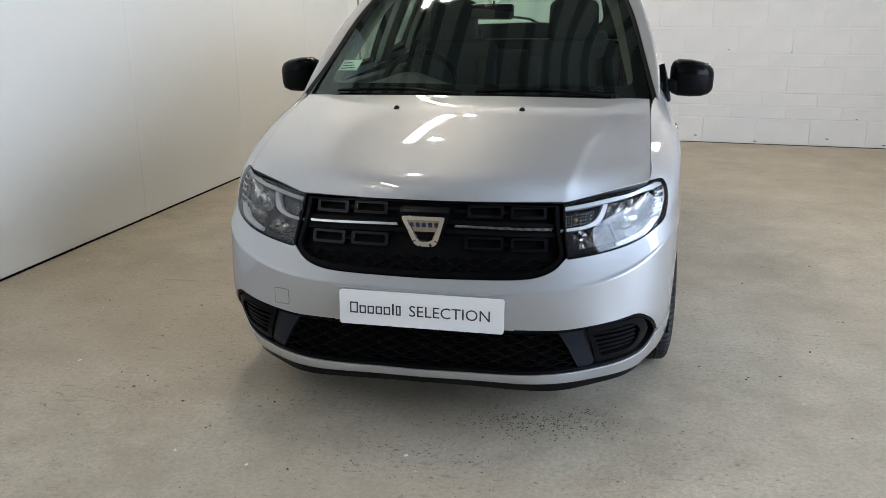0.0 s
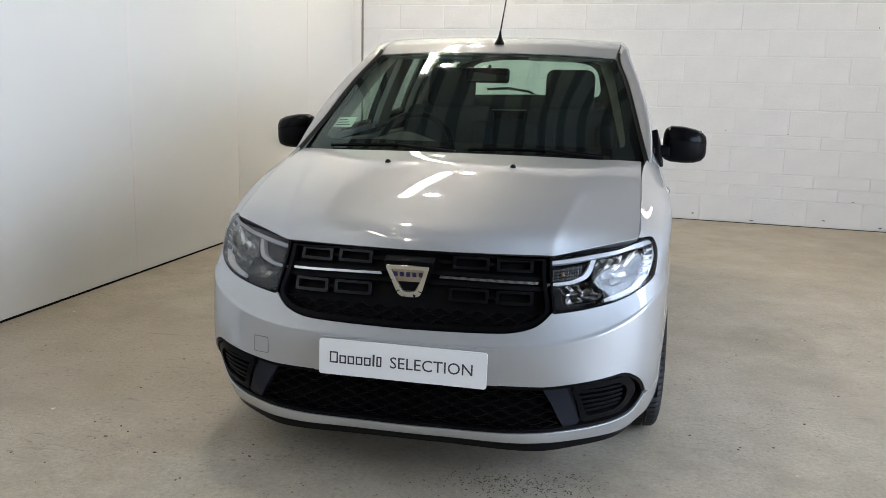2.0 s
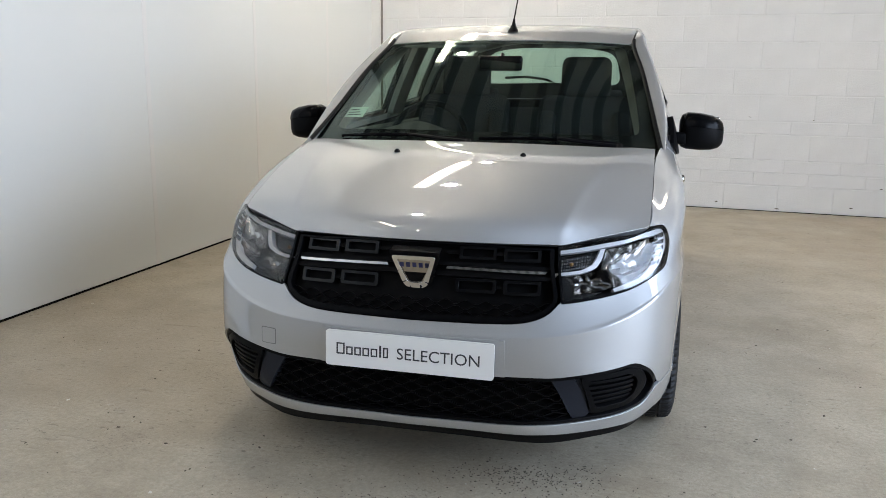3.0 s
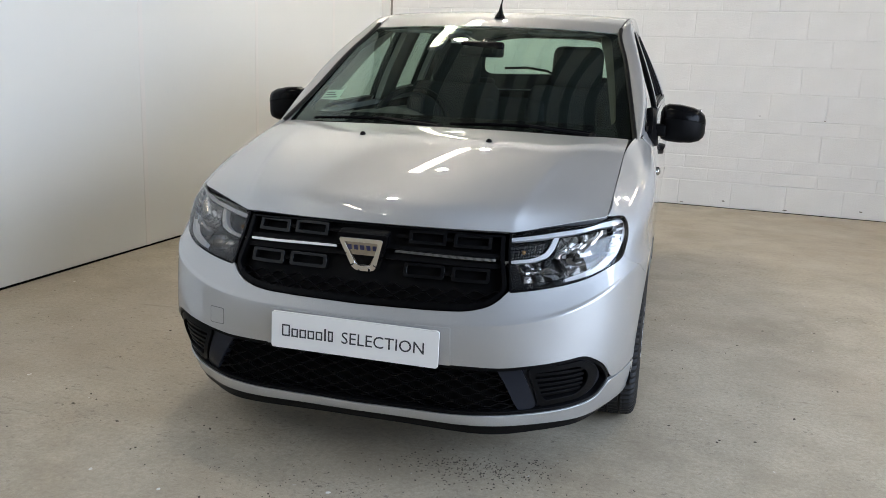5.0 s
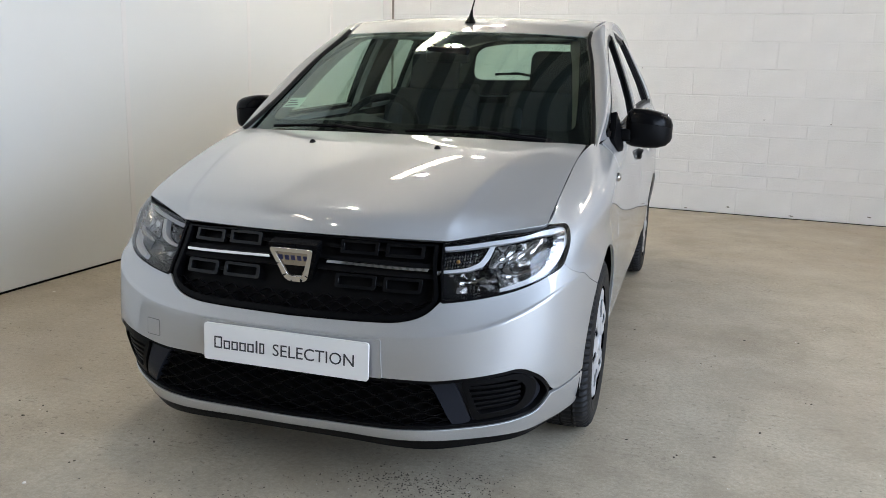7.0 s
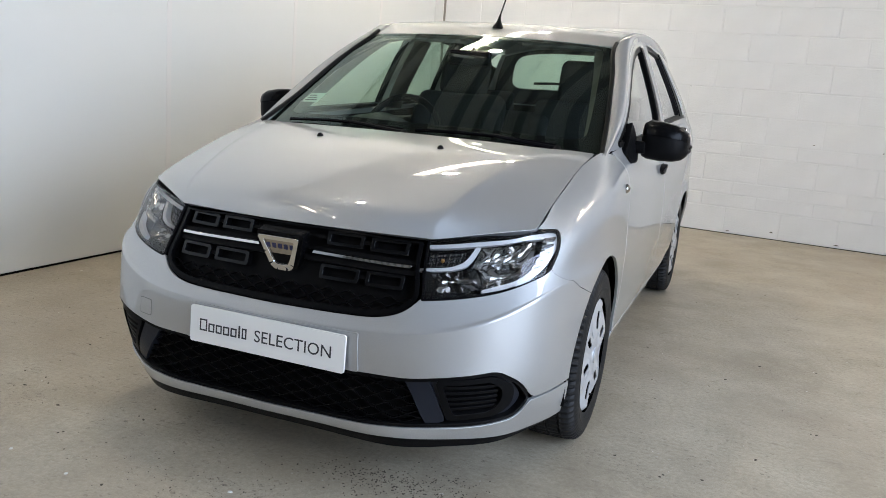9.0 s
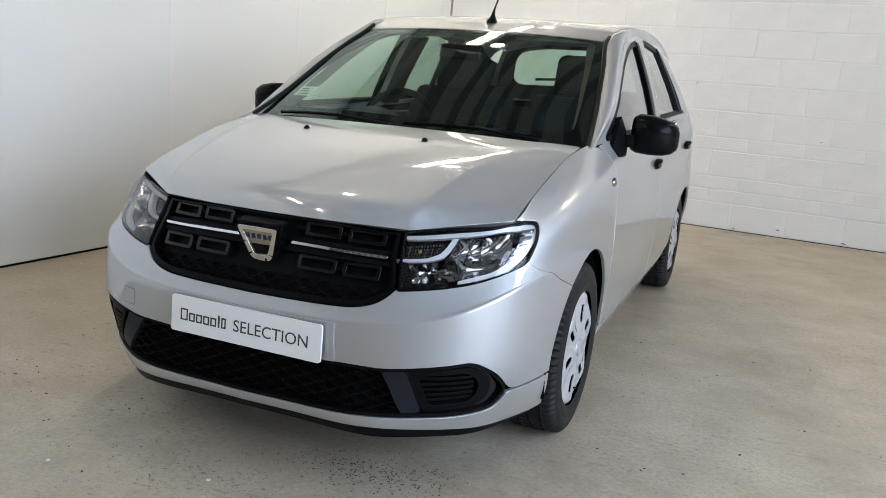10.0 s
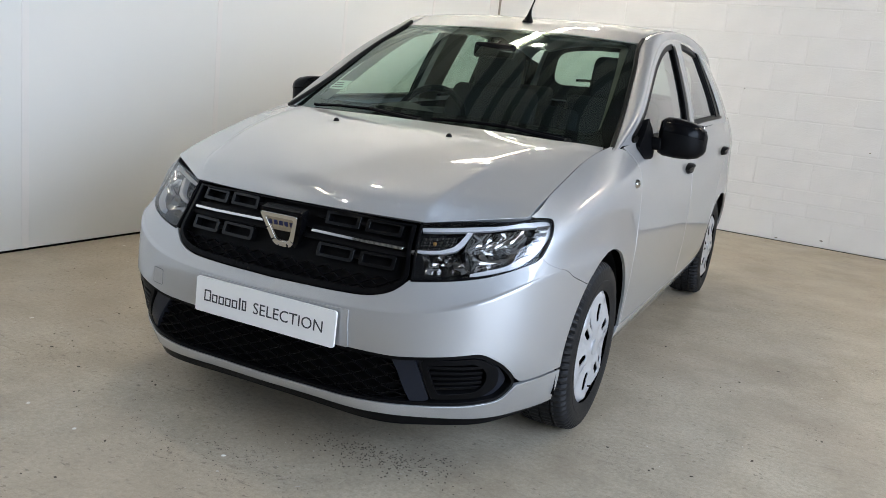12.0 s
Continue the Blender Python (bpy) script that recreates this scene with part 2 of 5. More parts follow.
# the last round lamp is added only to brighten the floor on the right
LIGHT_ROUNDS = [(-0.9, 3.68), (-0.8, 0.95), (-0.85, 5.6), (-1.3, -3.9), (2.9, 3.9), (3.5, 2.2)]


# ---- mesh helpers ----
def mesh_of(name, verts, faces, mat, smooth=False, normals=None):
    me = bpy.data.meshes.new(name)
    me.from_pydata([tuple(v) for v in verts], [], [tuple(f) for f in faces])
    me.materials.append(mat)
    if smooth or normals is not None:
        me.polygons.foreach_set("use_smooth", [True] * len(me.polygons))
    if normals is not None:
        me.normals_split_custom_set_from_vertices([tuple(n) for n in normals])
    me.update()
    return me


def put(ob, parent):
    if parent is not None:
        ob.parent = parent
    return ob


def part(name, bm, mat, parent=None, label="", smooth=None):
    """Links a bmesh as one mesh object under a thing or a part."""
    me = bpy.data.meshes.new(name)
    bm.normal_update()
    bm.to_mesh(me)
    bm.free()
    me.materials.append(mat)
    if smooth:
        me.polygons.foreach_set("use_smooth", [True] * len(me.polygons))
        me.set_sharp_from_angle(angle=radians(smooth))
    ob = put(new(name, me), parent)
    return tagged(ob, label)


def box(bm, x0, x1, y0, y1, z0, z1, bevel=0.0, seg=1, m=None):
    """A box with bevelled edges, added to bm."""
    made = bmesh.ops.create_cube(bm, size=1)["verts"]
    for v in made:
        v.co = Vector(((x0 + x1) / 2 + v.co.x * (x1 - x0), (y0 + y1) / 2 + v.co.y * (y1 - y0), (z0 + z1) / 2 + v.co.z * (z1 - z0)))
    if bevel:
        edges = list({e for v in made for e in v.link_edges})
        out = bmesh.ops.bevel(bm, geom=edges, offset=bevel, segments=seg, profile=0.5, affect="EDGES")
        made = list({v for f in out["faces"] for v in f.verts} | {v for v in made if v.is_valid})
    if m is not None:
        bmesh.ops.transform(bm, matrix=m, verts=[v for v in made if v.is_valid])
    return bm


def cylinder(bm, p, q, r0, r1=None, seg=16):
    """A capped, tapered rod from p to q."""
    p, q = Vector(p), Vector(q)
    m = Matrix.Translation((p + q) / 2) @ (q - p).to_track_quat("Z", "Y").to_matrix().to_4x4()
    bmesh.ops.create_cone(bm, cap_ends=True, segments=seg, radius1=r0, radius2=r0 if r1 is None else r1, depth=(q - p).length, matrix=m)
    return bm


def tube(name, points, radius, mat, parent, label="", seg=8, closed=False):
    """A round bar along a smooth line of points."""
    pts = [Vector(p) for p in points]
    bm = bmesh.new()
    rings = []
    n = len(pts)
    for i, p in enumerate(pts):
        a, b = pts[(i - 1) % n] if closed or i else p, pts[(i + 1) % n] if closed or i < n - 1 else p
        d = (b - a).normalized()
        q = d.to_track_quat("Z", "Y")
        r = radius[i] if isinstance(radius, list) else radius
        rings.append([bm.verts.new(p + q @ Vector((math.cos(k * math.tau / seg) * r, math.sin(k * math.tau / seg) * r, 0))) for k in range(seg)])
    for i in range(n if closed else n - 1):
        a, b = rings[i], rings[(i + 1) % n]
        for k in range(seg):
            bm.faces.new((a[k], a[(k + 1) % seg], b[(k + 1) % seg], b[k]))
    if not closed:
        bm.faces.new(rings[0][::-1])
        bm.faces.new(rings[-1])
    bmesh.ops.recalc_face_normals(bm, faces=bm.faces)
    return part(name, bm, mat, parent, label, smooth=40)


# ---- the room ----
LEFT_A, LEFT_B = Vector((-2.93, -10.0, 0)), Vector((-2.25, 6.60, 0))
BACK_A, BACK_B = Vector((-2.25, 6.60, 0)), Vector((5.2, 5.855, 0))

bm = bmesh.new()
box(bm, -3.6, 8.2, -10.4, 7.2, -0.20, 0.0)
floor = tagged(part("floor", bm, CONCRETE), "worn grey-beige concrete warehouse floor with scuffs and specks", "floor", kind="structure")


def wall_frame(a, b):
    """The pose whose x runs along the wall from a to b and whose y points into the wall."""
    d = (b - a).normalized()
    return Matrix.Translation(a) @ Matrix(((d.x, -d.y, 0, 0), (d.y, d.x, 0, 0), (0, 0, 1, 0), (0, 0, 0, 1)))


left_frame = wall_frame(LEFT_A, LEFT_B)
back_frame = wall_frame(BACK_A, BACK_B)
left_len, back_len = (LEFT_B - LEFT_A).length, (BACK_B - BACK_A).length

bm = bmesh.new()
box(bm, 0, left_len, 0.022, 0.20, 0.0, CEILING)
wall_left = tagged(part("wall_left", bm, PLAINW), "white sheet-clad partition wall with vertical joints", "wall", kind="structure")
wall_left.matrix_world = left_frame
bm = bmesh.new()
box(bm, 0.0, back_len, 0.0060, 0.26, 0.0, CEILING)
wall_back = tagged(part("wall_back", bm, BLOCK), "white-painted blockwork wall with brick courses", "wall", kind="structure")
wall_back.matrix_world = back_frame

# right wall with the open loading door, and the wall behind, both added out of view
bm = bmesh.new()
for y0, y1, z0, z1 in ((-10.2, -4.7, 0, CEILING), (-4.7, 1.5, 3.7, CEILING), (1.5, 6.0, 0, CEILING)):
    box(bm, 5.0, 5.25, y0, y1, z0, z1)
wall_right = tagged(part("wall_right", bm, GREYWALL), "plain grey wall out of view, with an open loading door", "wall", kind="structure")
bm = bmesh.new()
box(bm, -3.2, 5.25, -10.4, -10.15, 0, CEILING)
wall_front = tagged(part("wall_front", bm, GREYWALL), "plain grey wall out of view, added to close the room", "wall", kind="structure")

# corrugated roof sheet: ribs run across the room's length
bm = bmesh.new()
pitch = 0.33
prof = ((0.0, 0.0), (0.20, 0.0), (0.235, 0.045), (0.295, 0.045))
row = []
x = -3.6
while x < 8.2:
    for dx, dz in prof:
        row.append((x + dx, CEILING + 0.02 - dz))
    x += pitch
va = [bm.verts.new((px, -10.4, pz)) for px, pz in row]
vb = [bm.verts.new((px, 7.2, pz)) for px, pz in row]
vt = [bm.verts.new((px, -10.4, CEILING + 0.2)) for px in (row[0][0], row[-1][0])] + [bm.verts.new((px, 7.2, CEILING + 0.2)) for px in (row[0][0], row[-1][0])]
for i in range(len(row) - 1):
    f = bm.faces.new((va[i], vb[i], vb[i + 1], va[i + 1]))
    f.material_index = 1 if i % 4 else 0
bm.faces.new((vt[0], vt[1], vt[3], vt[2]))
ceiling = tagged(part("ceiling", bm, ROOFING), "grey corrugated roof sheeting with dark ribs", "ceiling", kind="structure")
ceiling.data.materials.append(ROOFRIB)

# dark gap at the foot of the back wall
bm = bmesh.new()
box(bm, 0.0, back_len, -0.001, 0.02, 0.0, 0.005)
tagged(put(part("floor_gap_trim", bm, VOID), wall_back), "dark gap line at the foot of the blocks")

# skirting gap and trims
bm = bmesh.new()
box(bm, 0, left_len, -0.002, 0.018, 0.0, 0.009)
tagged(put(part("floor_gap_trim", bm, VOID), wall_left), "dark gap line under the wall sheets")
bm = bmesh.new()
box(bm, left_len - 0.02, left_len + 0.012, -0.10, 0.02, 0.0, CEILING - 0.01, 0.006, 2)
put(part("corner_trim", bm, TRIMW), wall_left)
# grey-brown strip that draws the corner's shadow line as a solid piece
bm = bmesh.new()
box(bm, left_len - 0.017, left_len + 0.014, -0.122, -0.1005, 0.0, CEILING - 0.01)
put(part("corner_shade_strip", bm, SHADEGREY, label="dark strip standing for the shadow line along the corner"), wall_left)

# wall sheets with narrow cover joints
JOINTS = [-10.0, -8.8, -7.4, -6.0, -4.6, -3.2, -1.8, -0.35, 1.08, 2.50, 3.93, 5.36, 6.59]
along = [(Vector((LEFT_A.x + (LEFT_B.x - LEFT_A.x) * (y - LEFT_A.y) / (LEFT_B.y - LEFT_A.y), y, 0)) - LEFT_A).length for y in JOINTS]
for a, b in zip(along, along[1:]):
    bm = bmesh.new()
    box(bm, a + 0.002, min(b, left_len - 0.022) - 0.002, 0.0, 0.02, 0.011, CEILING - 0.01, 0.003, 1)
    put(part("wall_sheet", bm, PANEL), wall_left)
for a in along[1:-1]:
    bm = bmesh.new()
    box(bm, a - 0.022, a + 0.022, -0.0022, 0.001, 0.011, CEILING - 0.01, 0.0015, 1)
    put(part("joint_strip", bm, TRIMW), wall_left)

# ceiling lights: battens with one bare tube, and round lamps on short stems
def batten(x, y, length, turn, z=CEILING - 0.30):
    e = new("strip_light")
    e.matrix_world = pose(x, y, z, 0, 0, turn)
    tagged(e, "long white batten light with two bare lit tubes under the roof", "ceiling light", "strip lights")
    b = bmesh.new()
    box(b, -0.09, 0.09, -length / 2, length / 2, 0.03, 0.11, 0.01, 2)
    for yy in (-length * 0.35, length * 0.35):
        cylinder(b, (0, yy, 0.10), (0, yy, CEILING - z), 0.006, seg=8)
    put(part("housing", b, TRIMW), e)
    b = bmesh.new()
    cylinder(b, (-0.032, -length / 2 + 0.03, 0), (-0.032, length / 2 - 0.03, 0), 0.024, seg=14)
    put(part("lit_tube", b, TUBE, smooth=40), e)
    b = bmesh.new()
    cylinder(b, (0.032, -length / 2 + 0.03, 0), (0.032, length / 2 - 0.03, 0), 0.024, seg=14)
    put(part("lit_tube", b, TUBE, smooth=40), e)
    return e


def round_lamp(x, y, z=CEILING - 0.35):
    e = new("pendant_lamp")
    e.matrix_world = pose(x, y, z)
    tagged(e, "round high-bay lamp hung under the roof, lit", "ceiling light", "round lamps")
    b = bmesh.new()
    cylinder(b, (0, 0, 0.02), (0, 0, 0.16), 0.11, 0.05, 20)
    cylinder(b, (0, 0, 0.15), (0, 0, CEILING - z), 0.012, seg=8)
    put(part("reflector_shade", b, TRIMW, smooth=40), e)
    b = bmesh.new()
    bmesh.ops.create_uvsphere(b, u_segments=16, v_segments=8, radius=0.065, matrix=Matrix.Diagonal((1, 1, 0.35, 1)))
    put(part("lit_bowl", b, BULB, smooth=60), e)
    return e


for args in LIGHT_STRIPS:
    batten(*args)
for args in LIGHT_ROUNDS:
    round_lamp(*args)


# ---- smooth surfaces for the car body ----
from mathutils import geometry


class Spline:
    """Natural cubic spline through rows of values at the knots."""

    def __init__(self, knots):
        k = self.k = np.asarray(knots, float)
        n = len(k)
        h = np.diff(k)
        a, b = np.eye(n), np.zeros((n, n))
        for i in range(1, n - 1):
            a[i, i - 1 : i + 2] = h[i - 1], 2 * (h[i - 1] + h[i]), h[i]
            b[i, i - 1 : i + 2] = 6 / h[i - 1], -6 / h[i - 1] - 6 / h[i], 6 / h[i]
        self.m = np.linalg.solve(a, b)

    def weights(self, t):
        """The weight of every knot's value at each t."""
        t = np.atleast_1d(np.asarray(t, float))
        i = np.clip(np.searchsorted(self.k, t, side="right") - 1, 0, len(self.k) - 2)
        h = self.k[i + 1] - self.k[i]
        a, b = (self.k[i + 1] - t) / h, (t - self.k[i]) / h
        e = np.eye(len(self.k))
        w = a[:, None] * e[i] + b[:, None] * e[i + 1]
        w += ((a**3 - a) * h * h / 6)[:, None] * self.m[i] + ((b**3 - b) * h * h / 6)[:, None] * self.m[i + 1]
        return w


class CreaseSpline(Spline):
    """Two natural splines, up to the knot numbered fold and from the next one on, joined by a short rounded fold."""

    def __init__(self, knots, fold):
        k = self.k = np.asarray(knots, float)
        self.fold, n, e = fold, len(k), 1e-4
        self.low, self.high = Spline(k[: fold + 1]), Spline(k[fold + 1 :])
        self.n = n
        a, b = k[fold], k[fold + 1]
        self.slope_low = self.wide(self.low.weights([a]) - self.low.weights([a - e]), 0)[0] / e
        self.slope_high = self.wide(self.high.weights([b + e]) - self.high.weights([b]), fold + 1)[0] / e

    def wide(self, w, at):
        full = np.zeros((len(w), self.n))
        full[:, at : at + w.shape[1]] = w
        return full

    def weights(self, t):
        t = np.atleast_1d(np.asarray(t, float))
        a, b = self.k[self.fold], self.k[self.fold + 1]
        low, high = self.wide(self.low.weights(t), 0), self.wide(self.high.weights(t), self.fold + 1)
        h = b - a
        s = np.clip((t - a) / h, 0, 1)[:, None]
        e = np.eye(self.n)
        mid = (2 * s**3 - 3 * s**2 + 1) * e[self.fold] + (s**3 - 2 * s**2 + s) * h * self.slope_low + (3 * s**2 - 2 * s**3) * e[self.fold + 1] + (s**3 - s**2) * h * self.slope_high
        return np.where((t <= a)[:, None], low, np.where((t >= b)[:, None], high, mid))


class Surface:
    """A smooth sheet through rows of section points; mirrored about the car's middle where u < 0."""

    def __init__(self, rows, fold_u=None, fold_v=None):
        c = np.array(rows, float)
        m = c[:, 2:0:-1] * np.array((-1, 1, 1))
        chord = np.linalg.norm(np.diff(c, axis=1), axis=2).mean(0)
        self.uk = np.concatenate([[0], np.cumsum(chord)])
        self.vk = np.concatenate([[0], np.cumsum(np.linalg.norm(np.diff(c, axis=0), axis=2).mean(1))])
        self.c = np.concatenate([m, c], axis=1)
        ku = np.concatenate([-self.uk[2:0:-1], self.uk])
        self.su = Spline(ku) if fold_u is None else CreaseSpline(ku, fold_u + 2)
        self.sv = Spline(self.vk) if fold_v is None else CreaseSpline(self.vk, fold_v)

    def at(self, u, v):
        u, v = np.atleast_1d(u).astype(float), np.atleast_1d(v).astype(float)
        p = np.einsum("nc,nr,rcx->nx", self.su.weights(np.abs(u)), self.sv.weights(v), self.c)
        p[:, 0] *= np.where(u < 0, -1, 1)
        return p

    def normal(self, u, v):
        u, v = np.atleast_1d(u).astype(float), np.atleast_1d(v).astype(float)
        s, e = np.where(u < 0, -1.0, 1.0), 1e-3
        a = np.abs(u)
        n = np.cross(self.at(a + e, v) - self.at(a - e + (a < e) * e, v), self.at(a, v + e) - self.at(a, v - e))
        n[:, 0] *= s
        return n / np.linalg.norm(n, axis=1)[:, None]

    def find(self, x=None, y=None, z=None, span=None):
        """The (u, v) at which the sheet comes nearest to the coordinates that are given."""
        if span is None:
            span = (0, self.uk[-1])
        side = -1 if x is not None and x < 0 else 1
        aim = np.array([abs(x) if x is not None else 0, y or 0, z or 0], float)
        use = np.array([x is not None, y is not None, z is not None])
        lo, hi = np.array([span[0], self.vk[0] - 0.02]), np.array([span[1], self.vk[-1] + 0.02])
        for _ in range(7):
            g = np.array(np.meshgrid(np.linspace(lo[0], hi[0], 31), np.linspace(lo[1], hi[1], 25))).reshape(2, -1)
            d = np.square((self.at(np.abs(g[0]), g[1]) - aim)[:, use]).sum(1)
            k = d.argmin()
            half = (hi - lo) / 6
            mid = g[:, k]
            lo, hi = np.maximum(mid - half, (span[0], self.vk[0] - 0.03)), np.minimum(mid + half, (span[1], self.vk[-1] + 0.03))
        return side * mid[0], mid[1]


class SideSheet:
    """The leaning upper side of the car, by y and z; side -1 for the other side."""

    def __init__(self, side):
        self.side = side
        self.s = Spline((1.05, 1.35, 2.0, 2.9, 3.45, 3.95))
        self.low = np.array(((0.728, 1.00), (0.768, 1.015), (0.776, 1.04), (0.788, 1.075), (0.788, 1.095), (0.65, 1.12)))
        self.top = np.array((0.61, 0.605, 0.612, 0.615, 0.585, 0.47))

    def at(self, y, z):
        y, z = np.atleast_1d(y).astype(float), np.atleast_1d(z).astype(float)
        w = self.s.weights(y)
        low, top = w @ self.low, w @ self.top
        s = np.clip((z - low[:, 1]) / (1.47 - low[:, 1]), -0.2, 1.3)
        x = low[:, 0] + (top - low[:, 0]) * np.sign(s) * np.abs(s) ** 1.22
        return np.stack([self.side * x, y, z], 1)

    def normal(self, y, z):
        e = 1e-3
        y, z = np.atleast_1d(y).astype(float), np.atleast_1d(z).astype(float)
        n = np.cross(self.at(y + e, z) - self.at(y - e, z), self.at(y, z + e) - self.at(y, z - e)) * self.side
        n[:, 0] *= 1
        return n / np.linalg.norm(n, axis=1)[:, None]


def fillet(points, closed=True, step=0.02):
    """A dense line through corners (u, v, radius) with each corner rounded by its radius."""
    out = []
    n = len(points)
    for i, p in enumerate(points):
        q = np.array(p[:2], float)
        r = p[2] if len(p) > 2 else 0
        if r and (closed or 0 < i < n - 1):
            a, b = np.array(points[i - 1][:2], float), np.array(points[(i + 1) % n][:2], float)
            da, db = np.linalg.norm(a - q), np.linalg.norm(b - q)
            s, e = q + (a - q) * min(r / da, 0.5), q + (b - q) * min(r / db, 0.5)
            for t in np.linspace(0, 1, 7):
                out.append((1 - t) ** 2 * s + 2 * t * (1 - t) * q + t * t * e)
        else:
            out.append(q)
    dense = []
    m = len(out)
    for i in range(m if closed else m - 1):
        a, b = out[i], out[(i + 1) % m]
        k = max(1, int(np.ceil(np.linalg.norm(b - a) / step)))
        dense += [a + (b - a) * j / k for j in range(k)]
    if not closed:
        dense.append(out[-1])
    dense = np.array(dense)
    keep = np.ones(len(dense), bool)
    keep[1:] = np.linalg.norm(np.diff(dense, axis=0), axis=1) > 1e-5
    return dense[keep]


def signed_area(p):
    q = np.roll(p, -1, 0)
    return 0.5 * np.sum(p[:, 0] * q[:, 1] - q[:, 0] * p[:, 1])


def ccw(p):
    return p if signed_area(p) > 0 else p[::-1]


def inset(p, d):
    """The closed line moved inwards by d."""
    p = ccw(np.asarray(p))
    a, b = p - np.roll(p, 1, 0), np.roll(p, -1, 0) - p
    a, b = (w / np.maximum(np.linalg.norm(w, axis=1), 1e-9)[:, None] for w in (a, b))
    na, nb = np.stack([-a[:, 1], a[:, 0]], 1), np.stack([-b[:, 1], b[:, 0]], 1)
    m = na + nb
    m /= np.maximum(np.linalg.norm(m, axis=1), 1e-6)[:, None]
    k = np.maximum((m * na).sum(1), 0.4)
    return p + m * (d / k)[:, None]


def inside(poly, pts):
    x, y = pts[:, 0], pts[:, 1]
    hit = np.zeros(len(pts), bool)
    for (x0, y0), (x1, y1) in zip(poly, np.roll(poly, -1, 0)):
        if y0 != y1:
            hit ^= ((y0 > y) != (y1 > y)) & (x < (x1 - x0) * (y - y0) / (y1 - y0) + x0)
    return hit


def flip(p):
    q = np.array(p, float)
    q[:, 0] *= -1
    return q


def panel(name, sheet, outer, mat, parent, holes=(), step=0.03, depth=0.0, flange=0.012, label="", back=False):
    """A trimmed piece of a sheet, set back by depth, with edges turned in by flange; back adds a closed rear face."""
    loops = [ccw(np.asarray(outer))] + [ccw(np.asarray(h))[::-1] for h in holes]
    base = np.concatenate(loops)
    lo, hi = base.min(0), base.max(0)
    gx, gy = np.meshgrid(np.arange(lo[0] + step / 2, hi[0], step), np.arange(lo[1] + step / 2, hi[1], step))
    g = np.stack([gx.ravel(), gy.ravel()], 1)
    ok = inside(loops[0], g)
    for h in loops[1:]:
        ok &= ~inside(h, g)
    g = g[ok]
    if len(g):
        near = np.concatenate([np.square(g[i : i + 400, None] - base[None]).sum(2).min(1) for i in range(0, len(g), 400)])
        g = g[near > (step * 0.35) ** 2]
    pts = np.concatenate([base, g])
    edges, k = [], 0
    for lp in loops:
        n = len(lp)
        edges += [(k + i, k + (i + 1) % n) for i in range(n)]
        k += n
    v2, _, tri, _, _, _ = geometry.delaunay_2d_cdt([Vector(p) for p in pts], edges, [], 0, 1e-7)
    v2 = np.array([tuple(v) for v in v2])
    tri = np.array(tri)
    mid = v2[tri].mean(1)
    ok = inside(loops[0], mid)
    for h in loops[1:]:
        ok &= ~inside(h, mid)
    tri = tri[ok]
    nor = sheet.normal(v2[:, 0], v2[:, 1])
    pos = sheet.at(v2[:, 0], v2[:, 1]) - nor * depth
    verts, faces, normals = [pos], [t for t in tri], [nor]
    count = len(pos)
    for lp in loops if flange else ():
        n = len(lp)
        ln = sheet.normal(lp[:, 0], lp[:, 1])
        lpos = sheet.at(lp[:, 0], lp[:, 1]) - ln * depth
        tan = np.roll(lpos, -1, 0) - np.roll(lpos, 1, 0)
        out = np.cross(tan, ln)
        out /= np.maximum(np.linalg.norm(out, axis=1), 1e-9)[:, None]
        soft = ln + out * 0.35
        soft /= np.linalg.norm(soft, axis=1)[:, None]
        edge = min(0.003, flange * 0.3)
        verts += [lpos, lpos - ln * edge + out * edge * 0.0, lpos - ln * flange]
        normals += [soft, out, out]
        keep = np.ones(n, bool) if lp is loops[0] else inside(loops[0], lp)
        for h in loops[1:] if lp is loops[0] else ():
            keep &= ~inside(h, lp)
        for i in range(n):
            j = (i + 1) % n
            if not (keep[i] and keep[j]):
                continue
            for r in (0, 1):
                a = count + r * n
                faces.append((a + i, a + n + i, a + n + j, a + j))
        count += 3 * n
    if back:
        verts.append(pos - nor * flange)
        normals.append(-nor)
        faces += [(t[0] + count, t[2] + count, t[1] + count) for t in tri]
    me = mesh_of(name, np.concatenate(verts), faces, mat, normals=np.concatenate(normals))
    return tagged(put(new(name, me), parent), label)


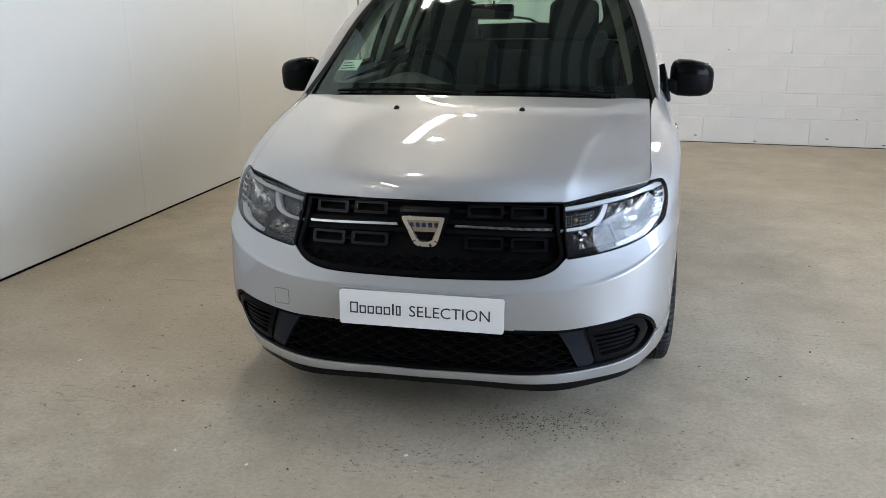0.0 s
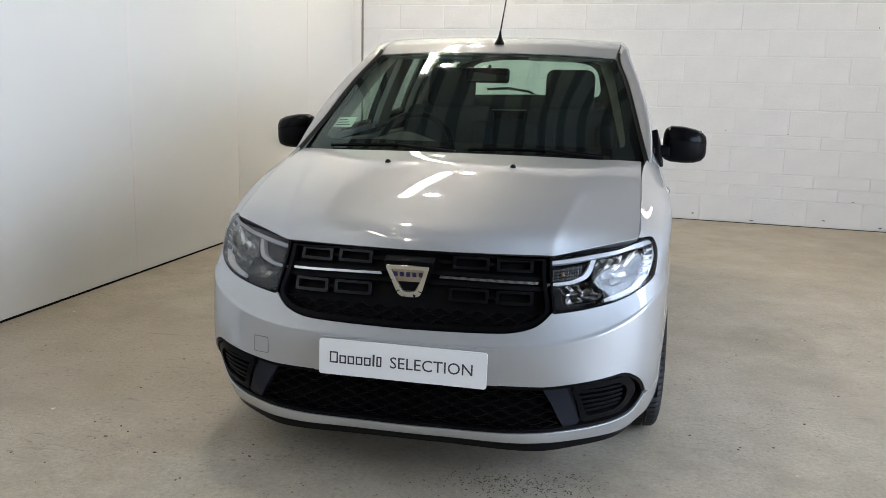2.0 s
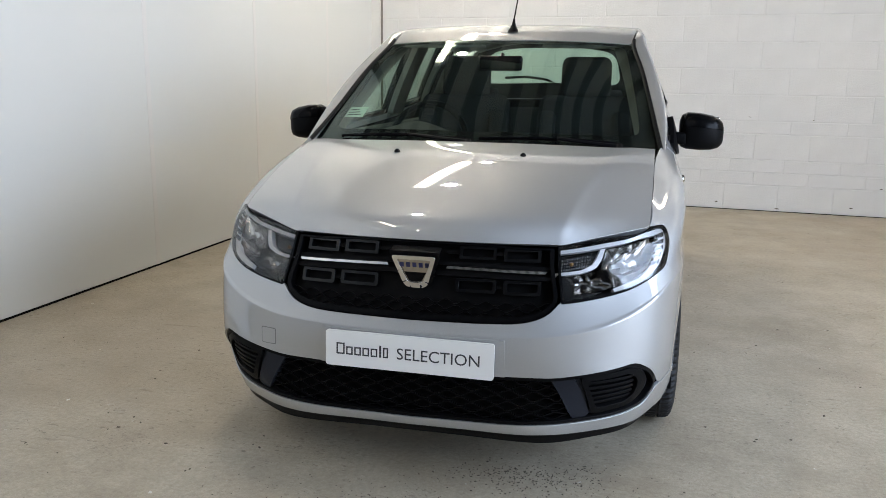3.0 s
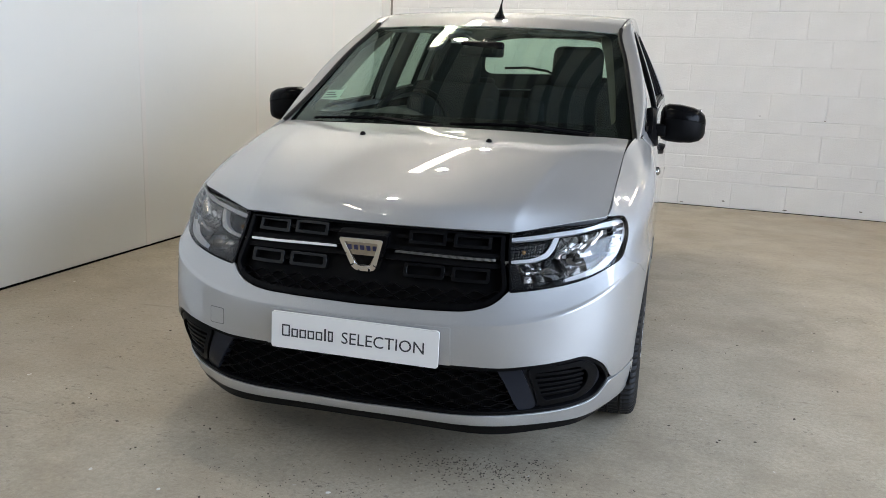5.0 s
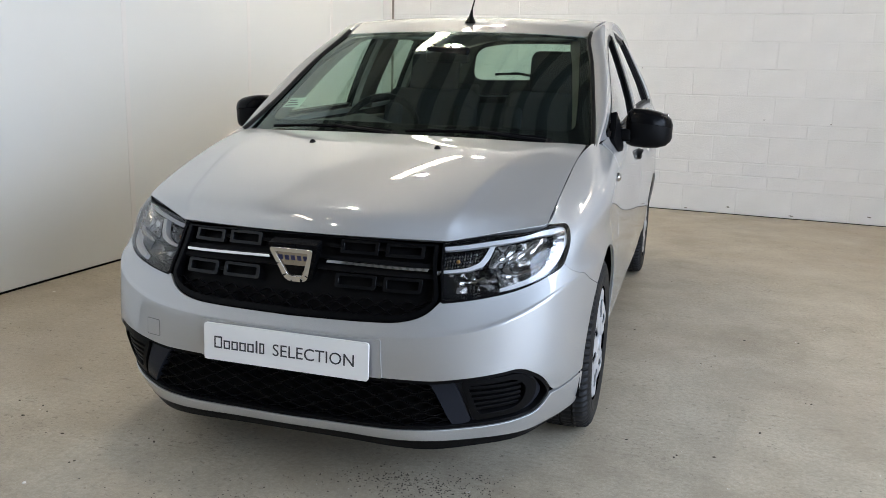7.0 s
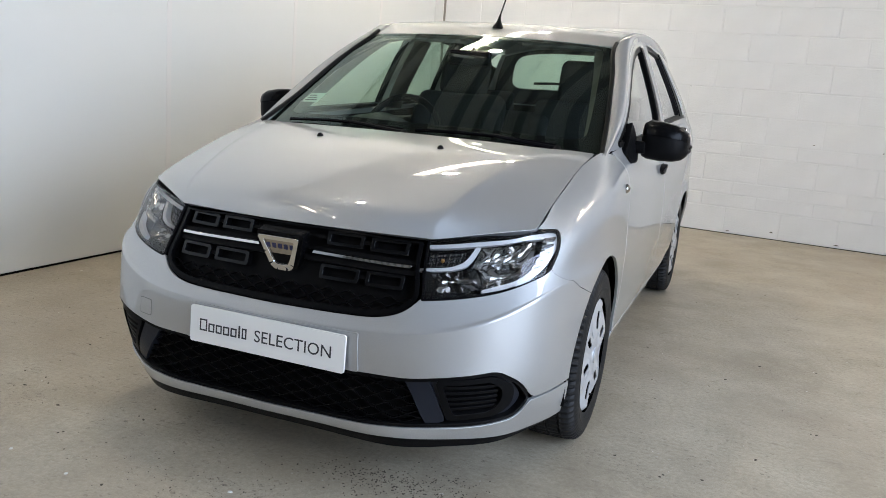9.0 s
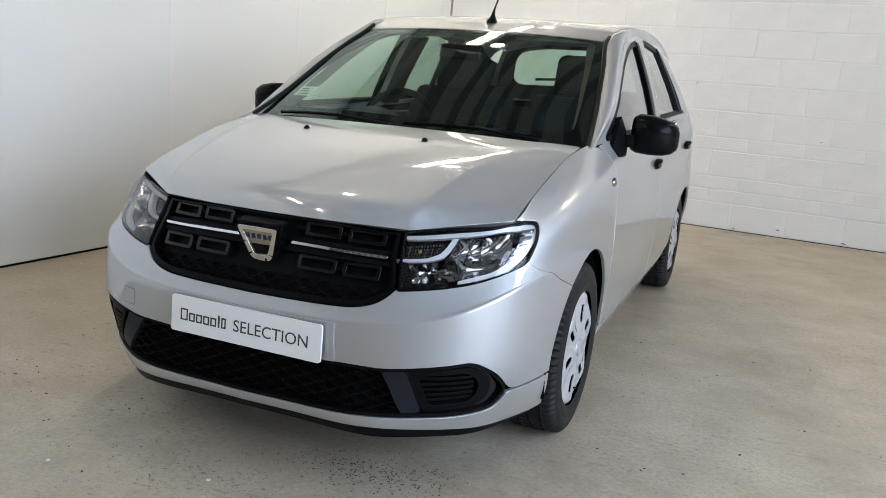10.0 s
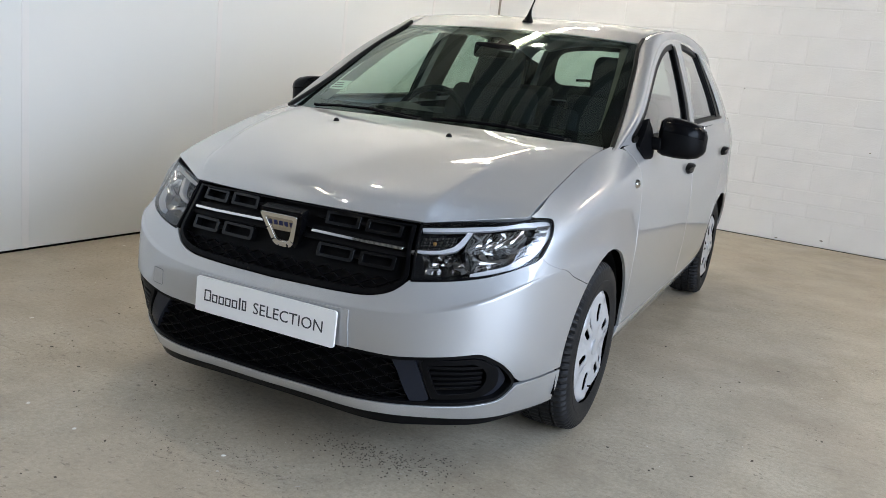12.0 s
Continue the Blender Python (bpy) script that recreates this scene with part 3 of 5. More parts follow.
# section rows of the lower body, from the middle of the nose round the corner and along the side to the tail
BODY = Surface([
    [(0, .03, .172), (.2, .03, .172), (.41, .035, .175), (.535, .115, .172), (.642, .215, .168), (.70, .335, .168), (.76, .5, .175), (.775, .82, .195), (.775, 1.2, .215), (.775, 2.0, .225), (.775, 2.9, .235), (.765, 3.45, .24), (.70, 3.85, .26), (.5, 3.98, .27), (0, 4.02, .27)],
    [(0, -.012, .235), (.2, -.01, .236), (.40, .0, .241), (.55, .088, .241), (.662, .195, .240), (.726, .32, .240), (.785, .5, .245), (.80, .82, .262), (.798, 1.2, .27), (.798, 2.0, .28), (.798, 2.9, .285), (.79, 3.45, .29), (.725, 3.87, .31), (.5, 4.01, .32), (0, 4.05, .32)],
    [(0, .0, .33), (.2, .003, .33), (.41, .018, .33), (.565, .066, .33), (.675, .156, .33), (.745, .285, .335), (.792, .5, .34), (.808, .82, .345), (.805, 1.2, .345), (.807, 2.0, .35), (.81, 2.9, .355), (.82, 3.45, .36), (.735, 3.89, .38), (.5, 4.03, .39), (0, 4.07, .39)],
    [(0, .0, .43), (.2, .004, .43), (.41, .022, .43), (.565, .068, .43), (.68, .145, .43), (.75, .27, .435), (.795, .5, .44), (.815, .82, .445), (.812, 1.2, .445), (.815, 2.0, .45), (.82, 2.9, .455), (.832, 3.45, .46), (.745, 3.9, .48), (.5, 4.05, .49), (0, 4.09, .49)],
    [(0, .002, .506), (.2, .005, .507), (.41, .024, .516), (.565, .074, .544), (.68, .157, .590), (.75, .283, .630), (.797, .5, .635), (.818, .82, .62), (.816, 1.2, .61), (.82, 2.0, .61), (.826, 2.9, .615), (.838, 3.45, .62), (.75, 3.9, .63), (.5, 4.06, .64), (0, 4.1, .64)],
    [(0, .0055, .5165), (.2, .0088, .5175), (.41, .029, .5265), (.565, .082, .5545), (.679, .166, .6005), (.7495, .2915, .6405), (.796, .5, .652), (.8178, .82, .637), (.8157, 1.2, .627), (.82, 2.0, .627), (.826, 2.9, .632), (.838, 3.45, .637), (.75, 3.9, .647), (.5, 4.06, .657), (0, 4.1, .657)],
    [(0, .06, .68), (.2, .068, .68), (.41, .10, .68), (.56, .163, .685), (.672, .242, .692), (.745, .335, .70), (.788, .5, .72), (.81, .82, .745), (.81, 1.2, .755), (.815, 2.0, .765), (.824, 2.9, .775), (.834, 3.45, .78), (.74, 3.88, .80), (.5, 4.03, .81), (0, 4.07, .81)],
    [(0, .075, .735), (.2, .085, .735), (.41, .128, .733), (.56, .198, .74), (.672, .285, .752), (.738, .39, .779), (.776, .55, .824), (.796, .82, .884), (.798, 1.15, .912), (.798, 2.0, .92), (.812, 2.9, .95), (.832, 3.45, .985), (.71, 3.84, .97), (.5, 3.97, .97), (0, 4.01, .97)],
    [(0, .085, .775), (.2, .10, .775), (.41, .15, .77), (.56, .232, .785), (.668, .32, .804), (.686, .45, .852), (.69, .6, .902), (.695, .82, .962), (.735, 1.12, 1.01), (.775, 2.0, 1.04), (.786, 2.9, 1.075), (.785, 3.45, 1.095), (.68, 3.8, 1.12), (.45, 3.93, 1.12), (0, 3.97, 1.12)],
], fold_v=4)
HOOD = Surface([
    [(0, .083, .775), (.22, .10, .774), (.402, .146, .771), (.449, .167, .772), (.682, .33, .806)],
    [(0, .100, .815), (.22, .12, .814), (.416, .177, .8113), (.466, .208, .8098), (.684, .37, .824)],
    [(0, .185, .866), (.225, .203, .865), (.435, .265, .8601), (.487, .301, .8566), (.687, .46, .857)],
    [(0, .38, .926), (.235, .392, .925), (.465, .439, .9192), (.520, .4765, .9137), (.690, .60, .902)],
    [(0, .64, .980), (.245, .649, .9785), (.500, .690, .9717), (.575, .727, .9662), (.693, .78, .952)],
    [(0, .86, 1.008), (.255, .869, 1.0065), (.530, .9055, .9994), (.610, .948, .9980), (.697, 1.0, .992)],
], fold_u=2)
SCREEN = Surface([
    [(0, .93, 1.00), (.35, .942, .998), (.714, 1.048, .988)],
    [(0, 1.19, 1.159), (.33, 1.201, 1.156), (.680, 1.285, 1.126)],
    [(0, 1.46, 1.302), (.31, 1.469, 1.2995), (.632, 1.524, 1.277)],
    [(0, 1.61, 1.3735), (.30, 1.617, 1.371), (.607, 1.646, 1.3455)],
    [(0, 1.735, 1.425), (.29, 1.739, 1.4235), (.581, 1.772, 1.409)],
])
ROOF = Surface([
    [(0, 1.74, 1.428), (.29, 1.75, 1.424), (.577, 1.78, 1.412)],
    [(0, 1.95, 1.489), (.3, 1.955, 1.486), (.592, 1.97, 1.470)],
    [(0, 2.4, 1.535), (.3, 2.4, 1.532), (.605, 2.4, 1.516)],
    [(0, 3.0, 1.553), (.3, 3.0, 1.548), (.605, 3.0, 1.512)],
    [(0, 3.6, 1.535), (.3, 3.59, 1.528), (.58, 3.55, 1.474)],
    [(0, 3.82, 1.515), (.3, 3.80, 1.507), (.55, 3.74, 1.440)],
])
HATCH = Surface([
    [(0, 3.83, 1.507), (.29, 3.81, 1.498), (.54, 3.745, 1.430)],
    [(0, 3.92, 1.27), (.32, 3.89, 1.27), (.60, 3.79, 1.27)],
    [(0, 3.97, 1.11), (.35, 3.95, 1.11), (.64, 3.83, 1.11)],
])
FRONT, SIDE = (0, BODY.uk[6]), (BODY.uk[5], BODY.uk[12])


def front_line(points):
    """Corners (x, z, radius) seen from the front, as (u, v, radius) on the body."""
    return [(*BODY.find(x=p[0], z=p[1], span=FRONT), p[2] if len(p) > 2 else 0) for p in points]


def side_line(points):
    """Corners (y, z, radius) seen from the side."""
    return [(*BODY.find(y=p[0], z=p[1], span=SIDE), p[2] if len(p) > 2 else 0) for p in points]


def space_line(points):
    """Corners (x, y, z, radius)."""
    return [(*BODY.find(x=p[0], y=p[1], z=p[2]), p[3] if len(p) > 3 else 0) for p in points]


def both(half):
    """A half outline, from the middle to the middle, closed by its mirror image."""
    return half + [(-p[0], *p[1:]) for p in half[::-1] if abs(p[0]) > 1e-6]


def arch(yc, zc, r, a0, a1, n):
    return [(yc + r * math.cos(a), zc + r * math.sin(a)) for a in np.linspace(radians(a0), radians(a1), n)]


AXLE_F, AXLE_R, WHEEL_R, ARCH_R = 0.82, 3.41, 0.305, 0.353
car = new("car")
tagged(car, "silver five-door hatchback parked on the concrete floor", "car")

# ---- outlines ----
lamp_3d = [(.416, .147, .768, .003), (.56, .228, .785, .08), (.682, .330, .804, .06), (.734, .407, .806, .022), (.745, .368, .745, .05), (.736, .314, .685, .035), (.66, .200, .641, .08), (.438, .071, .605, .006), (.421, .108, .69, .06)]
lamp_uv = space_line(lamp_3d)
LAMP = fillet(lamp_uv, step=0.012)
grille_half = front_line([(0, .768), (.2, .767), (.408, .758, .01), (.412, .69, .05), (.432, .612, .02), (.40, .574, .03), (.335, .551, .05), (.2, .545), (0, .542)])
GRILLE = fillet(both(grille_half), step=0.015)
bumper_half = front_line([(0, .540), (.2, .543), (.335, .549, .05), (.402, .572, .03), (.438, .612, .01), (.47, .65)])
SEAM = space_line([(.730, .320, .700), (.746, .328, .682), (.779, .402, .652), (.796, .486, .618)]) + side_line(arch(AXLE_F + .022, .303, ARCH_R, 130, 130, 1))
bumper_half += space_line([(.66, .21, .69)]) + SEAM
bumper_half += side_line(arch(AXLE_F + .022, .303, ARCH_R, 135, 172, 8) + [(.490, .319)])
opening_top = front_line([(.732, .318, .03), (.713, .388, .04), (.662, .428, .03), (.56, .408, .05), (.43, .389, .03), (.25, .386), (0, .386)])
opening_low = front_line([(0, .240), (.2, .242), (.39, .251, .008), (.60, .246, .06), (.695, .260, .03)])
BUMPER = fillet(both(bumper_half + opening_top), step=0.015)
OPENING = fillet(both(opening_top[::-1] + opening_low[::-1]), step=0.015)
strip_half = opening_low + front_line([(.729, .310)]) + side_line([(.490, .312), (.494, .215), (.505, .200, .02)]) + front_line([(.70, .196, .03), (.56, .205, .04), (.40, .216, .006), (.2, .212), (0, .211)])
STRIP = fillet(both(strip_half), step=0.015)
chin_half = front_line([(0, .210), (.2, .211), (.40, .215, .02), (.56, .204, .04), (.70, .195, .03)]) + side_line([(.46, .198), (.47, .186)]) + front_line([(.70, .176), (.56, .173), (.40, .175), (0, .173)])
CHIN = fillet(both(chin_half), step=0.02)

fender = space_line([(.708, .372, .795), (.685, .340, .808), (.687, .46, .855), (.690, .6, .9), (.695, .82, .960), (.712, 1.0, .992)])
fender += side_line([(1.085, .99, .03), (1.175, .93, .06), (1.205, .85, .1), (1.208, .30)])
fender += side_line([(1.196, .29)] + arch(AXLE_F + .022, .303, ARCH_R, 3, 125, 14)) + SEAM[::-1] + space_line([(.735, .38, .75)])
FENDER = fillet(fender, step=0.02)
door_f = side_line([(1.213, .30), (1.21, .85, .1), (1.18, .935, .06), (1.09, .996, .02), (1.2, 1.007), (1.4, 1.013), (1.7, 1.024), (2.0, 1.036), (2.325, 1.047), (2.325, .30)])
DOOR_F = fillet(door_f, step=0.03)
door_r = side_line([(2.333, .30), (2.333, 1.047), (2.6, 1.058), (2.9, 1.07), (3.24, 1.085), (3.24, .82, .06), (3.13, .56, .05), (3.04, .44, .03)] + arch(AXLE_R, .30, .352, 160, 178, 4) + [(3.05, .30)])
DOOR_R = fillet(door_r, step=0.03)
sill = side_line([(1.18, .292), (3.045, .292), (3.05, .235), (1.18, .22)])
SILL = fillet(sill, step=0.04)
quarter = side_line([(3.247, 1.084), (3.247, .82, .06), (3.137, .555, .05), (3.047, .435, .03)] + arch(AXLE_R, .30, .352, 158, 2, 16)) + [(BODY.uk[12], BODY.find(y=3.77, z=.25, span=SIDE)[1])] + [(BODY.uk[14] - 0.002, 0.02), (BODY.uk[14] - 0.002, BODY.vk[-1]), (BODY.uk[12], BODY.vk[-1] - 0.002), (BODY.uk[11], BODY.vk[-1] - 0.002)]
QUARTER = fillet(quarter, step=0.05)

# ---- painted panels ----
GAP = 0.0009
front_bumper = panel("front_bumper", BODY, inset(BUMPER, GAP), PAINT, car, holes=[inset(LAMP, -0.0008), inset(flip(LAMP), -0.0008)], step=0.008, label="silver painted front bumper")
panel("lower_strip", BODY, inset(STRIP, 0.001), PAINT, front_bumper, step=0.02, label="silver lower bumper strip")
panel("chin_lip", BODY, CHIN, BLACK, front_bumper, step=0.04, depth=0.006, flange=0.05, label="black plastic chin lip")
hood_half = [(0, -0.004), (HOOD.uk[1], -0.004), (HOOD.uk[3], -0.004), (HOOD.uk[4] - 0.002, -0.002, 0.012), (HOOD.uk[4] - 0.002, HOOD.vk[-1] - 0.003, 0.015), (HOOD.uk[3], HOOD.vk[-1]), (0, HOOD.vk[-1])]
hood = panel("hood", HOOD, fillet(both(hood_half), step=0.02), PAINT, car, step=0.02, flange=0.02, label="silver painted bonnet")
roof = panel("roof", ROOF, fillet(both([(0, 0), (ROOF.uk[2] - 0.004, 0), (ROOF.uk[2] - 0.004, ROOF.vk[-1]), (0, ROOF.vk[-1])]), step=0.03), PAINT, car, step=0.05, label="silver painted roof")
for s in (1, -1):
    side = (lambda p: p) if s > 0 else flip
    panel("fender", BODY, side(inset(FENDER, GAP)), PAINT, car, holes=[side(inset(LAMP, -0.0008))], step=0.028)
    dn = panel("front_door", BODY, side(inset(DOOR_F, GAP)), PAINT, car, step=0.05)
    dr = panel("rear_door", BODY, side(inset(DOOR_R, GAP)), PAINT, car, step=0.05)
    panel("sill", BODY, side(inset(SILL, 0.001)), PAINT, car, step=0.05)
    panel("rear_quarter", BODY, side(QUARTER), PAINT, car, step=0.05)
    if s > 0:
        DOOR_NEAR, DOOR_NEAR_R = dn, dr
    else:
        DOOR_FAR, DOOR_FAR_R = dn, dr

# dark inner shell behind the gaps
shell_half = [(0, 0.0)] + [(BODY.uk[4], 0.0), (BODY.uk[5], 0.0)] + [(p[0], p[1]) for p in side_line([(.458, .22)] + arch(AXLE_F, .30, .362, 180, 0, 16) + [(1.183, .23), (3.04, .245)] + arch(AXLE_R, .30, .362, 180, 0, 16) + [(3.78, .26)])] + [(BODY.uk[14] - .004, 0.0), (BODY.uk[14] - .004, BODY.vk[-1] - .01), (BODY.uk[9], BODY.vk[-1] - .012), (BODY.uk[8], BODY.vk[-1] - .012), (BODY.uk[5], BODY.vk[-1] - 0.02), (BODY.uk[3], BODY.vk[-1] - 0.01), (0, BODY.vk[-1] - 0.01)]
SHELL = fillet(both(shell_half), step=0.04)
panel("inner_shell", BODY, SHELL, VOID, car, holes=[LAMP, flip(LAMP)], step=0.06, depth=0.055, flange=0, label="black inner body shell")

# ---- windscreen, cowl, pillars ----
EDGE = SCREEN.uk[2]
ws_outer = fillet(both([(0, 0.0), (EDGE - 0.004, 0.0, 0.02), (EDGE - 0.004, SCREEN.vk[-1] - 0.004, 0.03), (0, SCREEN.vk[-1] - 0.004)]), step=0.02)
windscreen = panel("windscreen", SCREEN, ws_outer, WINDSCREEN, car, step=0.05, flange=0, label="green-tinted windscreen with black edge band")
windscreen.visible_shadow = False
ws_hole = fillet(both([(0, 0.075), (EDGE - 0.062, 0.085, 0.06), (EDGE - 0.045, SCREEN.vk[-1] - 0.03, 0.05), (0, SCREEN.vk[-1] - 0.022)]), step=0.02)
panel("edge_band", SCREEN, ws_outer, SATIN, windscreen, holes=[ws_hole], step=0.03, depth=0.003, flange=0, label="black ceramic edge band")
cowl_rows = [[(0, .84, .985), (.35, .87, .98), (.70, .975, .965)], [(0, .95, 1.0), (.35, .975, .995), (.71, 1.07, .988)]]
COWL = Surface(cowl_rows)
panel("cowl", COWL, fillet(both([(0, 0), (COWL.uk[2], 0), (COWL.uk[2], COWL.vk[-1]), (0, COWL.vk[-1])]), step=0.05), BLACK, car, depth=0.006, label="black plastic scuttle panel")

rail_out = Spline((0, .16, .32, .48, .64, .74, .82, .90, .96, 1.0))
RAIL_E = np.array([(.723, .997, .978), (.687, 1.240, 1.103), (.656, 1.414, 1.211), (.621, 1.595, 1.317), (.587, 1.772, 1.411), (.595, 1.975, 1.470), (.608, 2.4, 1.517), (.608, 3.0, 1.512), (.583, 3.5, 1.478), (.553, 3.74, 1.436)])
RAIL_W = np.array([(1.06, .986), (1.335, 1.133), (1.52, 1.245), (1.72, 1.337), (1.92, 1.408), (2.12, 1.452), (2.45, 1.482), (3.0, 1.466), (3.42, 1.408), (3.66, 1.358)])
WINDOW_F = [(1.19, 1.022, .015), (1.33, 1.098, .05), (1.55, 1.225, .05), (1.74, 1.312, .06), (1.95, 1.384, .08), (2.12, 1.422, .05), (2.268, 1.440, .02), (2.215, 1.060, .01)]
WINDOW_R = [(2.405, 1.084, .012), (2.490, 1.460, .02), (2.66, 1.458, .05), (2.93, 1.441, .02), (3.0, 1.114, .012)]
WINDOW_Q = [(3.035, 1.116, .012), (2.965, 1.435, .02), (3.02, 1.422, .03), (3.07, 1.36, .04), (3.105, 1.23, .04), (3.115, 1.122, .012)]

for s in (1, -1):
    sheet = SideSheet(s)
    t = np.linspace(0, 1, 90)
    e = rail_out.weights(t) @ RAIL_E
    yz = rail_out.weights(t) @ RAIL_W
    e[:, 0] *= s
    w = sheet.at(yz[:, 0], yz[:, 1])
    wn_ = sheet.normal(yz[:, 0], yz[:, 1])
    mid = (e + w) / 2
    reach = np.linalg.norm(e - w, axis=1)[:, None]
    outw = wn_ + np.stack([np.zeros(90), -0.5 * (1 - t), 0.6 + 0.4 * t], 1)
    outw /= np.linalg.norm(outw, axis=1)[:, None]
    ctrl = mid + outw * reach * (0.42 - 0.22 * np.clip((t - 0.68) / 0.15, 0, 1))[:, None]
    k = np.linspace(0, 1, 9)
    verts = [((1 - a) ** 2 * w[i] + 2 * a * (1 - a) * ctrl[i] + a * a * e[i]) for i in range(90) for a in k]
    # the edge turns down beside the glass
    for i in range(90):
        verts.append(e[i] + np.array((-0.004 * s, 0.010 * (1 - t[i]), -0.014)))
    faces = []
    for i in range(89):
        for j in range(8):
            q = (i * 9 + j, (i + 1) * 9 + j, (i + 1) * 9 + j + 1, i * 9 + j + 1)
            faces.append(q if s > 0 else q[::-1])
        q = (i * 9 + 8, (i + 1) * 9 + 8, 810 + i + 1, 810 + i)
        faces.append(q if s > 0 else q[::-1])
    me = mesh_of("roof_rail", verts, faces, PAINT, smooth=True)
    me.set_sharp_from_angle(angle=radians(50))
    put(new("roof_rail", me), car)
    # black seal beside the windscreen and along the roof ditch
    tube("roof_seal", [tuple(e[i] + np.array((-0.001 * s, -0.003, -0.001))) for i in range(0, 62, 2)], 0.0098, SEAL, car, seg=6)
    # frames with window holes
    wf, wr, wq = (fillet(q, step=0.02) for q in (WINDOW_F, WINDOW_R, WINDOW_Q))
    top = [tuple(p) for p in yz]
    belt = lambda y: float((sheet.s.weights(y) @ sheet.low)[0, 1])
    cut_f, cut_r = [p for p in top if p[0] < 2.325], [p for p in top if 2.333 < p[0] < 3.40]
    cut_q = [p for p in top if p[0] >= 3.40]
    f_loop = np.array(cut_f + [(2.327, cut_f[-1][1] + 0.001)] + [(y, belt(y) - 0.004) for y in np.linspace(2.327, 1.10, 24)])
    r_loop = np.array([(2.333, cut_r[0][1])] + cut_r + [(3.42, 1.15)] + [(y, belt(y) - 0.004) for y in np.linspace(3.40, 2.333, 24)])
    q_loop = np.array(cut_q + [(3.80, 1.33), (3.84, 1.12)] + [(y, belt(y) - 0.004) for y in np.linspace(3.80, 3.43, 6)] + [(3.427, 1.15), (3.404, cut_q[0][1] - 0.01)])
    near, near_r = (DOOR_NEAR, DOOR_NEAR_R) if s > 0 else (DOOR_FAR, DOOR_FAR_R)
    panel("window_frame", sheet, f_loop, PAINT, near, holes=[inset(wf, -0.012)], step=0.04)
    panel("window_frame", sheet, r_loop, PAINT, near_r, holes=[inset(wr, -0.012), inset(wq, -0.010)], step=0.04)
    panel("rear_pillar", sheet, q_loop, PAINT, car, step=0.05)
    for loop_, own, wide in ((wf, near, 0.012), (wr, near_r, 0.012), (wq, near_r, 0.014)):
        panel("window_seal", sheet, inset(loop_, -wide), SEAL, own, holes=[inset(loop_, 0.012)], step=0.04, depth=0.004, flange=0.02)
        panel("window_pane", sheet, inset(loop_, 0.008), DARKGLASS if loop_ is wq else SIDEGLASS, own, step=0.08, depth=0.012, flange=0).visible_shadow = False
    panel("quarter_divider", sheet, fillet([(2.992, belt(2.995) + 0.030), (2.922, 1.450), (2.972, 1.443), (3.048, belt(3.045) + 0.032)], step=0.03), SEAL, near_r, step=0.05, depth=-0.003, flange=0.01)
    # thick black rear edge of the front door window and black belt strip
    panel("belt_seal", sheet, fillet([(1.2, 1.010), (2.31, belt(2.31) - 0.003), (2.31, belt(2.31) + 0.016), (1.2, 1.028)], step=0.03), SEAL, near, step=0.05, depth=-0.004, flange=0.01)
    panel("belt_seal", sheet, fillet([(2.39, 1.070), (3.125, 1.107), (3.125, 1.122), (2.39, 1.086)], step=0.03), SEAL, near_r, step=0.05, depth=-0.004, flange=0.01)
    panel("pillar_cover", sheet, fillet([(2.190, belt(2.19) + 0.012), (2.246, 1.440), (2.308, 1.442), (2.262, belt(2.26) + 0.012)], step=0.03), SEAL, near, step=0.05, depth=-0.002, flange=0.01)

# tailgate with its window
rear_win = fillet(both([(0, 0.028), (HATCH.uk[2] - 0.10, 0.034, 0.09), (HATCH.uk[2] - 0.11, HATCH.vk[-1] - 0.10, 0.09), (0, HATCH.vk[-1] - 0.115)]), step=0.03)
tailgate = panel("tailgate", HATCH, fillet(both([(0, 0), (HATCH.uk[2] + 0.02, 0), (HATCH.uk[2] + 0.02, HATCH.vk[-1] + 0.01), (0, HATCH.vk[-1] + 0.01)]), step=0.04), PAINT, car, holes=[rear_win], step=0.06)
panel("tailgate_lining", HATCH, fillet(both([(0, 0.01), (HATCH.uk[2] - 0.01, 0.01), (HATCH.uk[2] - 0.01, HATCH.vk[-1]), (0, HATCH.vk[-1])]), step=0.04), DASH, tailgate, holes=[inset(rear_win, 0.006)], step=0.08, depth=0.03, flange=0)
panel("rear_window", HATCH, inset(rear_win, -0.004), SIDEGLASS, tailgate, step=0.1, depth=0.008, flange=0, label="tinted rear window")
tube("rear_wiper", [(.02, 3.985, 1.20), (-.05, 3.975, 1.235), (-.2, 3.965, 1.255), (-.36, 3.945, 1.245)], 0.009, BLACK, tailgate)


# ---- headlights ----
def lamp_patch(points, depth, mat, own, name, flange=0.006, label="", back=False, sgn=1):
    """A piece inside the headlight, by (x, z) corners seen from the front."""
    p = fillet(front_line(points), step=0.01)
    panel(name, BODY, p if sgn > 0 else flip(p), mat, own, step=0.02, depth=depth, flange=flange, label=label, back=back)


